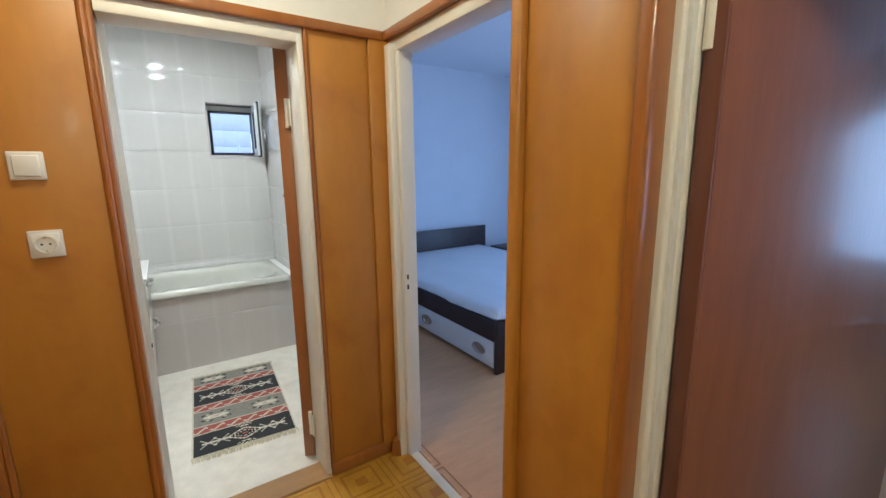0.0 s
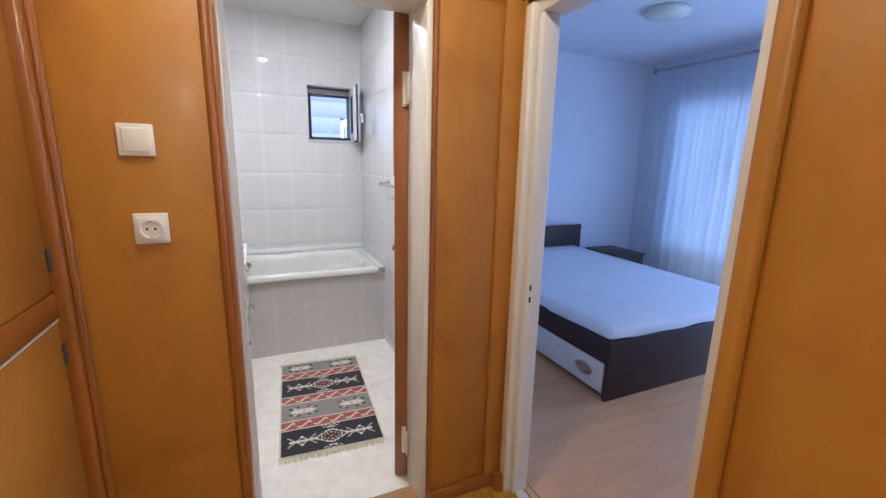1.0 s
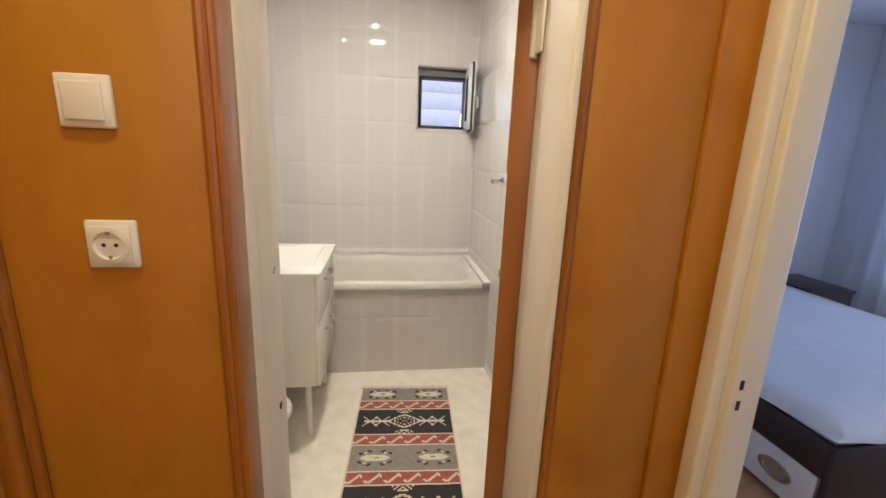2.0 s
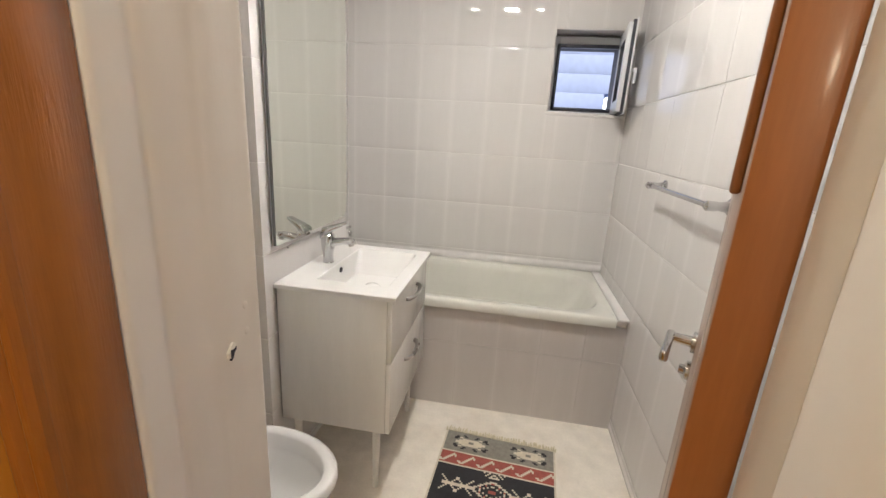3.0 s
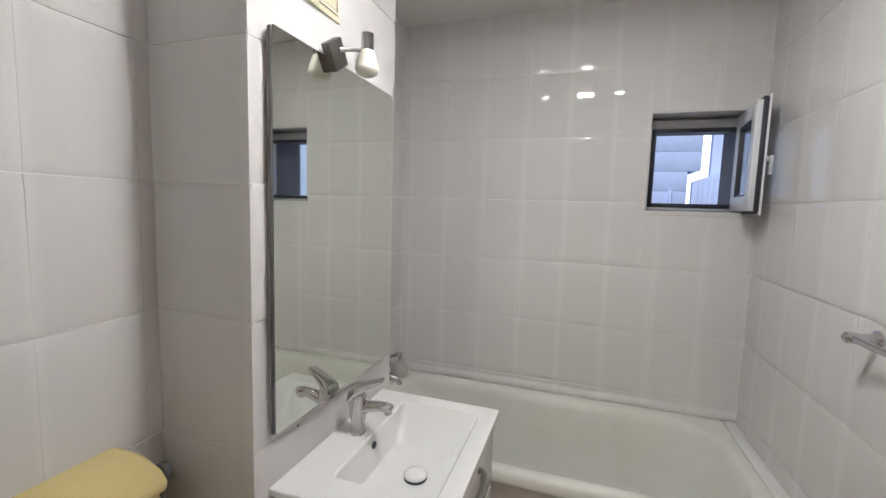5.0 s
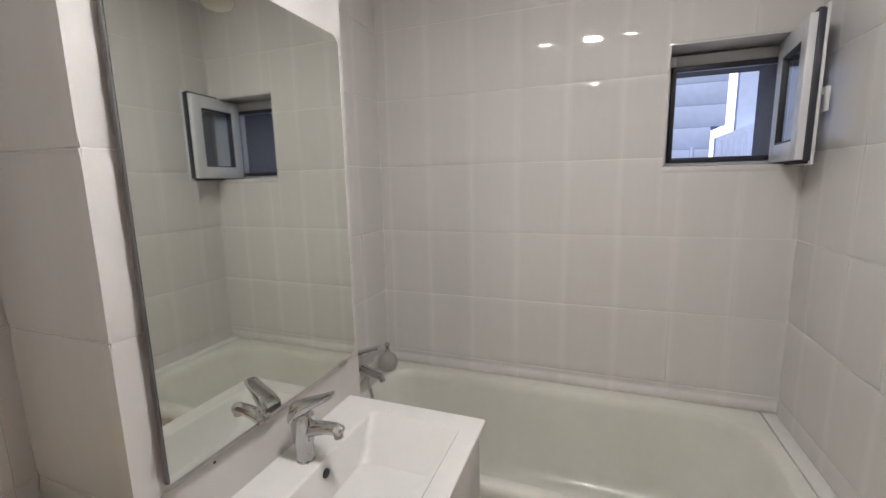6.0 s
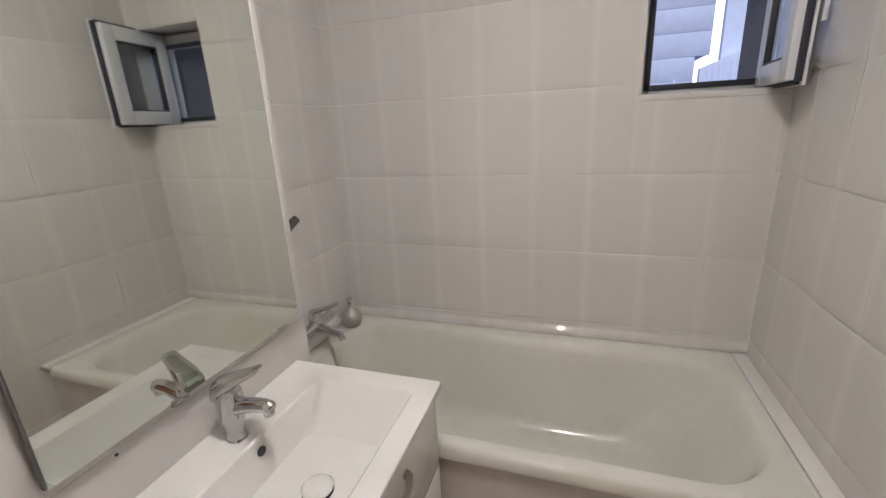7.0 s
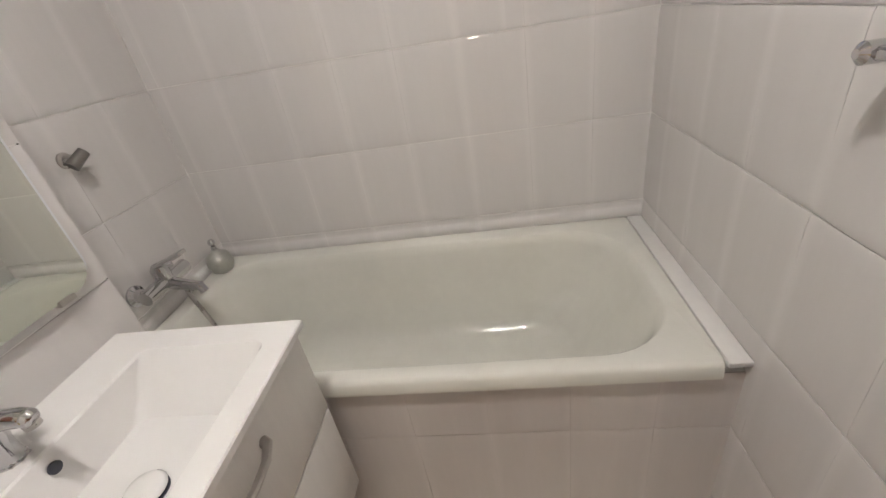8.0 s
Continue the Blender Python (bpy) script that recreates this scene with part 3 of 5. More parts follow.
# ---- bathroom window, its sash swung open into the room ----
window_1 = thing("window_1", (1.145, YB + 0.16, WZ0), "small white window swung open above the bath", "window", kind="structure")
y0, y1 = YB + 0.150, YB + 0.205
FX0, FX1, FZ0, FZ1 = 0.952, 1.375, 1.555, 1.985
for nm, a in (("frame_side", (FX0, FX0 + 0.038, y0, y1, FZ0, FZ1)), ("frame_side", (FX1 - 0.030, FX1, y0, y1, FZ0, FZ1)), ("frame_top", (FX0 + 0.038, FX1 - 0.03, y0, y1, FZ1 - 0.055, FZ1)), ("frame_bottom", (FX0 + 0.038, FX1 - 0.03, y0, y1, FZ0, FZ0 + 0.025))):
    part(nm, block(*a, 0.004), PVC, window_1)
bm = bmesh.new()
for a in ((FX0 + 0.022, FX0 + 0.042, FZ0 + 0.015, FZ1 - 0.045), (FX1 - 0.040, FX1 - 0.024, FZ0 + 0.015, FZ1 - 0.045), (FX0 + 0.022, FX1 - 0.024, FZ1 - 0.062, FZ1 - 0.042), (FX0 + 0.022, FX1 - 0.024, FZ0 + 0.012, FZ0 + 0.032)):
    box(bm, a[0], a[1], y0 - 0.008, y0 + 0.006, a[2], a[3], 0.002)
part("gasket", bm, GASKET, window_1, "dark rubber seal round the opening")
bm = bmesh.new()
box(bm, WX0 - 0.004, WX1, YB - 0.002, YB + 0.150, WZ0 - 0.002, WZ0 + 0.020, 0.003)
part("sill", bm, TILE, window_1)
bm = bmesh.new()
box(bm, WX0 - 0.0, WX0 + 0.007, YB + 0.001, YB + 0.15, WZ0 + 0.022, WZ1 - 0.007, 0.001)
box(bm, WX0, WX1, YB + 0.001, YB + 0.15, WZ1 - 0.007, WZ1, 0.001)
box(bm, WX1 - 0.003, WX1 + 0.001, YB + 0.001, YB + 0.15, WZ0 + 0.022, WZ1 - 0.007, 0.001)
part("reveal", bm, TILE, window_1)
bm = bmesh.new()
for a in ((WX0, WX0 + 0.012, WZ0, WZ1), (WX1 - 0.012, WX1, WZ0, WZ1), (WX0 + 0.012, WX1 - 0.012, WZ0, WZ0 + 0.025), (WX0 + 0.012, WX1 - 0.012, WZ1 - 0.030, WZ1)):
    box(bm, a[0], a[1], y1 + 0.001, YB + 0.478, a[2], a[3])
part("outer_reveal", bm, GREYRENDER, window_1, "grey rendered outer reveal", smooth=0)
LEAF = pose(1.340, YB + 0.140, 0.0, 0, 0, -96.0)
SW, SZ0, SZ1 = 0.338, 1.556, 1.985
FW = 0.062
bm = bmesh.new()
# room side in -y of the sash's own axes when closed; open, it faces the right wall
for a in ((0.0, FW, SZ0, SZ1), (SW - FW, SW, SZ0, SZ1), (FW, SW - FW, SZ0, SZ0 + FW), (FW, SW - FW, SZ1 - FW, SZ1)):
    box(bm, a[0], a[1], -0.016, 0.024, a[2], a[3], 0.003)
sash = part("sash", leafed(bm), PVC, window_1, "white plastic sash with dark seals")
bm = bmesh.new()
for a in ((-0.012, 0.0, SZ0 - 0.004, SZ1 + 0.004), (SW, SW + 0.016, SZ0 - 0.004, SZ1 + 0.004), (0.0, SW, SZ0 - 0.012, SZ0), (0.0, SW, SZ1, SZ1 + 0.012)):
    box(bm, a[0], a[1], 0.004, 0.021, a[2], a[3], 0.002)
part("sash_seal", leafed(bm), GASKET, sash)
bm = bmesh.new()
for a in ((SW + 0.002, SW + 0.022, SZ0 - 0.016, SZ1 + 0.016), (-0.014, 0.004, SZ0 - 0.016, SZ1 + 0.016), (-0.01, SW + 0.02, SZ0 - 0.016, SZ0), (-0.01, SW + 0.02, SZ1, SZ1 + 0.016)):
    box(bm, a[0], a[1], 0.019, 0.027, a[2], a[3], 0.003)
part("sash_lip", leafed(bm), PVC, sash)
bm = bmesh.new()
for a in ((FW - 0.004, FW + 0.006, SZ0 + FW, SZ1 - FW), (SW - FW - 0.006, SW - FW + 0.004, SZ0 + FW, SZ1 - FW), (FW, SW - FW, SZ0 + FW - 0.004, SZ0 + FW + 0.006), (FW, SW - FW, SZ1 - FW - 0.006, SZ1 - FW + 0.004)):
    box(bm, a[0], a[1], -0.014, 0.020, a[2], a[3], 0.001)
part("bead_seal", leafed(bm), GASKET, sash)
pane = part("pane", leafed(block(FW, SW - FW, -0.004, 0.004, SZ0 + FW, SZ1 - FW)), GLASS, sash)
pane.visible_shadow = False
bm = bmesh.new()
box(bm, SW - 0.045, SW - 0.018, 0.027, 0.034, 1.735, 1.805, 0.003)
box(bm, SW - 0.040, SW - 0.023, 0.034, 0.052, 1.752, 1.772, 0.003)
box(bm, SW - 0.042, SW - 0.021, 0.046, 0.060, 1.70, 1.775, 0.004)
part("sash_handle", leafed(bm), PVC, sash, "white window handle")

# ---- bathtub with tiled front ----
tub = thing("bathtub", (0.53, 2.03, 0.0), "cream enamelled built-in bathtub with a rolled rim", "bathtub")
bm = bmesh.new()
X0, X1, Y0, Y1, Z = XL, 1.335, 1.662, YB, 0.600
n = 8
R4 = [0.20, 0.13, 0.13, 0.20]
rings = [
    rounded(X0, X1, Y0 + 0.010, Y1, 0.006, Z - 0.046, n),
    rounded(X0, X1, Y0 + 0.001, Y1, 0.006, Z - 0.043, n),
    rounded(X0, X1, Y0, Y1, 0.006, Z - 0.036, n),
    rounded(X0, X1, Y0 + 0.003, Y1, 0.008, Z - 0.012, n),
    rounded(X0, X1, Y0 + 0.009, Y1, 0.010, Z - 0.002, n),
    rounded(X0, X1, Y0 + 0.016, Y1, 0.010, Z, n),
    rounded(X0 + 0.055, X1 - 0.045, Y0 + 0.050, Y1 - 0.058, R4, Z + 0.001, n),
    rounded(X0 + 0.064, X1 - 0.054, Y0 + 0.058, Y1 - 0.066, [r * 0.97 for r in R4], Z - 0.006, n),
    rounded(X0 + 0.075, X1 - 0.070, Y0 + 0.066, Y1 - 0.074, [r * 0.95 for r in R4], Z - 0.04, n),
    rounded(X0 + 0.110, X1 - 0.150, Y0 + 0.085, Y1 - 0.092, [r * 0.9 for r in R4], Z - 0.20, n),
    rounded(X0 + 0.140, X1 - 0.230, Y0 + 0.105, Y1 - 0.112, [r * 0.85 for r in R4], Z - 0.34, n),
    rounded(X0 + 0.170, X1 - 0.280, Y0 + 0.140, Y1 - 0.145, [r * 0.75 for r in R4], Z - 0.385, n),
    rounded(X0 + 0.230, X1 - 0.350, Y0 + 0.220, Y1 - 0.225, 0.08, Z - 0.40, n),
]
loft(bm, rings, cap0=False)
part("basin", bm, ENAMEL, tub, smooth=50)
bm = bmesh.new()
spin(bm, [(0.026, 0.0), (0.026, 0.004), (0.015, 0.005)], (X0 + 0.29, 2.03, Z - 0.40), 20)
part("drain", bm, CHROME, tub)
strip = solo("rim_strip", block(1.339, XR - 0.001, Y0 + 0.002, YB - 0.001, Z - 0.012, Z + 0.003, 0.003, 3), BOARDWHITE, "white filler strip between bathtub and wall", "trim", "structure", at=(1.36, 2.0, Z))
solo("wall_strip_bed", block(1.338, XR, 1.70, YB, 0.30, Z - 0.021), GROUT, "mortar bed under the white filler strip", "wall", "structure", at=(1.36, 2.0, 0.4))
yapr = 1.682
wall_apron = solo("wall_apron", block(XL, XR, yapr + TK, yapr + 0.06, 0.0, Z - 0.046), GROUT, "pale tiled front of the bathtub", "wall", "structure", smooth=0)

# ---- bath mixer with hose, soap ball and hook ----
MY, MZ = 2.02, 0.735
mixer = thing("bath_mixer", (XL, MY, MZ), "chrome single-lever bath mixer with a hanging hose", "tap")
bm = bmesh.new()
spin(bm, [(0.034, 0.0), (0.034, 0.008), (0.022, 0.016), (0.016, 0.05)], (XL, MY - 0.075, MZ), 20, "x")
spin(bm, [(0.034, 0.0), (0.034, 0.008), (0.022, 0.016), (0.016, 0.05)], (XL, MY + 0.075, MZ), 20, "x")
tube(bm, [(XL + 0.055, MY - 0.10, MZ), (XL + 0.055, MY + 0.10, MZ)], 0.024, 16)
part("body", bm, CHROME, mixer)
bm = bmesh.new()
tube(bm, [(XL + 0.06, MY, MZ - 0.005), (XL + 0.11, MY, MZ - 0.018), (XL + 0.165, MY, MZ - 0.028), (XL + 0.172, MY, MZ - 0.05)], [0.022, 0.019, 0.016, 0.014], 14)
part("spout", bm, CHROME, mixer)
bm = bmesh.new()
spin(bm, [(0.027, 0.01), (0.027, 0.05), (0.018, 0.064)], (XL + 0.055, MY, MZ), 18)
blade = bmesh.new()
box(blade, -0.012, 0.118, -0.018, 0.018, -0.007, 0.007, 0.005, 3)
bmesh.ops.transform(blade, verts=blade.verts, matrix=Matrix.Translation((XL + 0.055, MY, MZ + 0.060)) @ Matrix.Rotation(radians(-20), 4, "Y"))
part("lever", bm, CHROME, mixer)
part("lever_blade", blade, CHROME, mixer)
bm = bmesh.new()
tube(bm, [(XL + 0.075, MY + 0.03, MZ - 0.02), (XL + 0.085, MY + 0.03, MZ - 0.09), (XL + 0.12, MY + 0.02, MZ - 0.20), (XL + 0.19, MY - 0.02, MZ - 0.36), (XL + 0.26, MY - 0.08, MZ - 0.50)], 0.0075, 10)
part("hose", bm, STEEL, mixer, "ribbed metal shower hose")
ball = thing("soap_dispenser", (XL + 0.055, 2.285, Z), "round silver bottle with a pump knob on the bath rim", "soap dispenser")
bm = bmesh.new()
spin(bm, [(0.020, 0.0), (0.038, 0.010), (0.048, 0.035), (0.048, 0.055), (0.038, 0.078), (0.018, 0.092), (0.013, 0.10)], (XL + 0.055, 2.285, Z), 24)
part("bottle", bm, SILVERGLASS, ball, smooth=60)
bm = bmesh.new()
spin(bm, [(0.011, 0.10), (0.010, 0.115), (0.006, 0.118), (0.013, 0.124), (0.014, 0.133), (0.008, 0.142)], (XL + 0.055, 2.285, Z), 16)
part("knob", bm, CHROME, ball)
hook = thing("shower_hook", (XL, 1.985, 1.165), "small metal shower holder on the tiled wall", "hook")
bm = bmesh.new()
spin(bm, [(0.022, 0.0), (0.022, 0.006), (0.014, 0.010), (0.012, 0.032)], (XL, 1.985, 1.165), 18, "x")
part("base", bm, STEEL, hook)
bm = bmesh.new()
tube(bm, [(XL + 0.035, 1.965, 1.150), (XL + 0.050, 2.008, 1.178)], [0.018, 0.015], 14)
part("clip", bm, DARKSTEEL, hook)

# ---- towel rail ----
rail = thing("towel_rail", (XR, 1.29, 1.237), "chrome towel rail on the tiled wall", "towel rail")
for y in (1.555, 1.02):
    bm = bmesh.new()
    spin(bm, [(0.024, 0.0), (0.024, -0.005), (0.016, -0.012), (0.012, -0.034), (0.014, -0.045), (0.014, -0.066), (0.006, -0.073)], (XR, y, 1.237), 18, "x")
    part("bracket", bm, CHROME, rail)
bm = bmesh.new()
tube(bm, [(XR - 0.055, 1.02, 1.237), (XR - 0.055, 1.555, 1.237)], 0.0085, 12)
part("bar", bm, CHROME, rail)

# ---- vanity with basin and tap ----
VX, VY0, VY1, VZ = 0.445, 1.020, 1.620, 0.850
vanity = thing("vanity_cabinet", (0.22, 1.32, 0.0), "white lacquered two-drawer vanity on slim legs", "cabinet")
bm = bmesh.new()
box(bm, 0.004, 0.412, VY0 + 0.014, VY0 + 0.030, 0.295, VZ - 0.018, 0.002)
box(bm, 0.004, 0.412, VY1 - 0.030, VY1 - 0.014, 0.295, VZ - 0.018, 0.002)
box(bm, 0.004, 0.412, VY0 + 0.031, VY1 - 0.031, 0.295, 0.311)
box(bm, 0.004, 0.012, VY0 + 0.031, VY1 - 0.031, 0.312, VZ - 0.018)
part("body", bm, LACQUER, vanity)
for z0, z1, hz in ((0.594, VZ - 0.022, 0.765), (0.297, 0.588, 0.505)):
    d = part("drawer", block(0.413, 0.430, VY0 + 0.014, VY1 - 0.014, z0, z1, 0.002), LACQUER, vanity)
    bm = bmesh.new()
    arc = [(0.431, 1.225, hz), (0.444, 1.232, hz), (0.456, 1.262, hz), (0.460, 1.31, hz), (0.456, 1.358, hz), (0.444, 1.388, hz), (0.431, 1.395, hz)]
    tube(bm, arc, [0.008, 0.008, 0.0075, 0.0075, 0.0075, 0.008, 0.008], 10, 1.4)
    part("handle", bm, STEEL, d, "bowed metal drawer handle")
for x, y in ((0.365, 1.085), (0.368, 1.575), (0.04, 1.085), (0.04, 1.575)):
    bm = bmesh.new()
    tube(bm, [(x, y, 0.0), (x, y, 0.296)], [0.011, 0.016], 16)
    part("leg", bm, PLASTIC, vanity, "white round leg")
basin = thing("washbasin", (0.22, 1.32, VZ), "white ceramic rectangular washbasin top", "washbasin")
bm = bmesh.new()
bx0, bx1, by0, by1 = 0.118, 0.388, 1.115, 1.555
k = 5
rings = [
    rounded(0.0, VX, VY0, VY1, 0.003, VZ - 0.017, k), rounded(0.0, VX, VY0, VY1, 0.004, VZ - 0.003, k), rounded(0.003, VX - 0.003, VY0 + 0.003, VY1 - 0.003, 0.004, VZ, k),
    rounded(bx0 - 0.004, bx1 + 0.004, by0 - 0.004, by1 + 0.004, 0.020, VZ, k), rounded(bx0, bx1, by0, by1, 0.020, VZ - 0.004, k),
    rounded(bx0 + 0.008, bx1 - 0.016, by0 + 0.022, by1 - 0.050, 0.022, VZ - 0.060, k), rounded(bx0 + 0.020, bx1 - 0.036, by0 + 0.050, by1 - 0.095, 0.030, VZ - 0.092, k),
    rounded(bx0 + 0.055, bx1 - 0.070, by0 + 0.130, by1 - 0.160, 0.03, VZ - 0.098, k),
]
loft(bm, rings, cap0=False)
part("bowl", bm, CERAMIC, basin, smooth=28)
bm = bmesh.new()
spin(bm, [(0.012, 0.0), (0.012, 0.007), (0.033, 0.008), (0.034, 0.012), (0.028, 0.019), (0.012, 0.023)], (0.262, 1.315, VZ - 0.098), 24)
part("plug", bm, CERAMIC, basin, "white domed drain plug", smooth=60)
bm = bmesh.new()
spin(bm, [(0.0335, 0.0), (0.0335, 0.003), (0.030, 0.004)], (0.262, 1.315, VZ - 0.0978), 24)
part("drain_ring", bm, GASKET, basin)
bm = bmesh.new()
spin(bm, [(0.011, 0.0), (0.011, 0.004)], (bx0 + 0.0055, 1.32, VZ - 0.030), 16, "x")
part("overflow", bm, GASKET, basin, "dark round overflow hole")
TY = 1.315
tap = thing("basin_tap", (0.075, TY, VZ), "chrome single-lever basin mixer", "tap")
bm = bmesh.new()
spin(bm, [(0.0225, 0.0), (0.0225, 0.003), (0.0205, 0.005), (0.0205, 0.038), (0.0255, 0.056), (0.0285, 0.090), (0.0275, 0.116), (0.018, 0.126)], (0.072, TY, VZ), 28)
part("body", bm, CHROME, tap)
bm = bmesh.new()
tube(bm, [(0.074, TY, VZ + 0.078), (0.105, TY, VZ + 0.089), (0.140, TY, VZ + 0.096), (0.164, TY, VZ + 0.098), (0.180, TY, VZ + 0.095), (0.184, TY, VZ + 0.093)], [0.021, 0.018, 0.0155, 0.0148, 0.0140, 0.010], 18, 0.82)
part("spout", bm, CHROME, tap, smooth=60)
bm = bmesh.new()
tube(bm, [(0.170, TY, VZ + 0.096), (0.173, TY, VZ + 0.078)], [0.0120, 0.0112], 18)
part("aerator", bm, STEEL, tap)
bm = bmesh.new()
sec = [((0.042, 0.112), 0.019, 0.012), ((0.050, 0.122), 0.0245, 0.022), ((0.076, 0.137), 0.0245, 0.017), ((0.104, 0.150), 0.021, 0.011), ((0.128, 0.160), 0.0185, 0.0075), ((0.146, 0.167), 0.0165, 0.0055), ((0.151, 0.169), 0.012, 0.003)]
loft(bm, [[(cx, TY + w * math.copysign(abs(math.cos(a)) ** 0.6, math.cos(a)), VZ + cz + h * math.copysign(abs(math.sin(a)) ** 0.6, math.sin(a))) for a in (2 * math.pi * (q + 0.5) / 20 for q in range(20))] for (cx, cz), w, h in sec])
bmesh.ops.rotate(bm, verts=bm.verts, cent=(0.072, TY, VZ), matrix=Matrix.Rotation(radians(17), 3, "Z"))
part("lever", bm, CHROME, tap, smooth=50)
part("base_cover", block(0.058, 0.092, TY - 0.017, TY + 0.017, VZ + 0.0005, VZ + 0.004, 0.001), STEEL, tap)

# ---- mirror, spot lamp and vent over the basin ----
def upright(ring):
    """Turn a flat ring (y, z, x) upright onto the shaft's face."""
    return [(z, x, y) for x, y, z in ring]


mirror = thing("wall_mirror", (0.0, 1.33, 0.985), "tall frameless wall mirror with rounded corners over the basin", "mirror")
MY0, MY1, MZ0, MZ1 = 1.025, 1.636, 0.985, 1.916
bm = bmesh.new()
q = [0.028, 0.004, 0.004, 0.045]
loft(bm, [upright(rounded(MY0, MY1, MZ0, MZ1, q, 0.0155, 6)), upright(rounded(MY0, MY1, MZ0, MZ1, q, 0.0195, 6))])
part("glass", bm, MIRROR, mirror, smooth=20)
bm = bmesh.new()
loft(bm, [upright(rounded(MY0 + 0.004, MY1 + 0.008, MZ0 + 0.004, MZ1 - 0.004, q, 0.001, 6)), upright(rounded(MY0 + 0.004, MY1 + 0.008, MZ0 + 0.004, MZ1 - 0.004, q, 0.0152, 6))])
part("backing", bm, PVC, mirror)
part("edge_strip", block(0.010, 0.0195, MY0 - 0.0045, MY0 - 0.0005, MZ0 + 0.002, MZ1 - 0.004, 0.0012), EDGEGREY, mirror, "dark edge of the mirror")
for y, z in ((1.565, MZ0 - 0.006), (1.25, MZ0 - 0.006)):
    part("clip", block(0.001, 0.024, y - 0.018, y + 0.018, z - 0.003, z + 0.010, 0.003), STEEL, mirror)

spots = thing("mirror_lamp", (0.0, 1.24, 1.94), "unlit spot lamp with a frosted shade over the mirror", "lamp")
bm = bmesh.new()
box(bm, -0.036, 0.036, -0.034, 0.034, 0.0, 0.026, 0.004)
bmesh.ops.transform(bm, verts=bm.verts, matrix=Matrix.Translation((0.016, 1.252, 1.928)) @ Matrix.Rotation(radians(90), 4, "Y") @ Matrix.Rotation(radians(33), 4, "Z"))
part("base", bm, DARKSTEEL, spots, "dark brushed metal base")
for y, z, dy in ((1.305, 1.950, 0.03),):
    bm = bmesh.new()
    tube(bm, [(0.05, 1.24, 1.935), (0.075, (y + 1.24) / 2, (z + 1.94) / 2), (0.085, y, z)], 0.006, 10)
    part("arm", bm, STEEL, spots)
    bm = bmesh.new()
    spin(bm, [(0.011, 0.047), (0.017, 0.044), (0.017, 0.0)], (0.096, y, z), 20)
    cap = part("lamp_cap", bm, CHROME, spots)
    bm = bmesh.new()
    spin(bm, [(0.018, 0.0), (0.023, -0.012), (0.032, -0.044), (0.033, -0.050), (0.028, -0.061), (0.015, -0.067)], (0.096, y, z), 24)
    part("shade", bm, FROSTED, spots, "frosted glass shade", smooth=60)
vent = thing("vent_cover", (0.0, 1.20, 2.035), "cream square vent cover with a raised rim on the wall", "vent")
part("plate", block(0.001, 0.007, 1.08, 1.312, 2.030, 2.262, 0.002), CREAM, vent)
bm = bmesh.new()
for a in ((1.092, 1.098, 2.05, 2.25), (1.293, 1.299, 2.05, 2.25), (1.092, 1.299, 2.046, 2.052), (1.092, 1.299, 2.246, 2.252)):
    box(bm, 0.006, 0.011, a[0], a[1], a[2], a[3], 0.001)
part("rim", bm, BEIGEBOX, vent)
part("inset", block(0.006, 0.010, 1.102, 1.289, 2.056, 2.242, 0.002), CREAM, vent)

# ---- toilet, seat and lid up, wall cistern ----
TC = 0.655
toilet = thing("toilet", (0.1, TC, 0.0), "white ceramic toilet with seat and lid raised", "toilet")


def egg(cx, rx_back, rx_front, ry, z, n=32, cy=TC, sq=1.0):
    return [(cx + (rx_front if math.cos(a) > 0 else rx_back) * math.cos(a), cy + ry * math.copysign(abs(math.sin(a)) ** (sq if math.cos(a) < 0 else 1.0), math.sin(a)), z) for a in (2 * math.pi * q / n for q in range(n))]


bm = bmesh.new()
loft(bm, [
    egg(0.06, 0.13, 0.16, 0.115, 0.0), egg(0.06, 0.126, 0.155, 0.110, 0.03), egg(0.06, 0.12, 0.11, 0.095, 0.12), egg(0.06, 0.12, 0.14, 0.105, 0.20),
    egg(0.08, 0.14, 0.21, 0.145, 0.28), egg(0.10, 0.160, 0.245, 0.172, 0.355), egg(0.10, 0.170, 0.258, 0.180, 0.385), egg(0.10, 0.168, 0.256, 0.178, 0.398), egg(0.10, 0.160, 0.248, 0.170, 0.403),
    egg(0.10, 0.128, 0.222, 0.146, 0.402), egg(0.10, 0.123, 0.215, 0.140, 0.396), egg(0.10, 0.122, 0.214, 0.139, 0.35), egg(0.10, 0.120, 0.210, 0.136, 0.335), egg(0.09, 0.105, 0.165, 0.110, 0.26), egg(0.08, 0.080, 0.105, 0.070, 0.19), egg(0.07, 0.05, 0.065, 0.045, 0.17)], cap0=False)
bmesh.ops.transform(bm, verts=bm.verts, matrix=Matrix.Translation((0.016, TC * (1 - 0.98) + 0.010, 0)) @ Matrix.Diagonal((1.02, 0.98, 1.07, 1)))
part("bowl", bm, CERAMIC, toilet, smooth=60)
part("rear_shelf", block(-0.064, -0.005, TC - 0.125, TC + 0.125, 0.27, 0.430, 0.02, 3), CERAMIC, toilet)
bm = bmesh.new()
tube(bm, [(-0.070, TC, 0.36), (-0.13, TC, 0.365), (-0.17, TC, 0.39), (-0.185, TC, 0.44), (-0.185, TC, 0.585)], 0.022, 16)
part("flush_pipe", bm, PLASTIC, toilet)


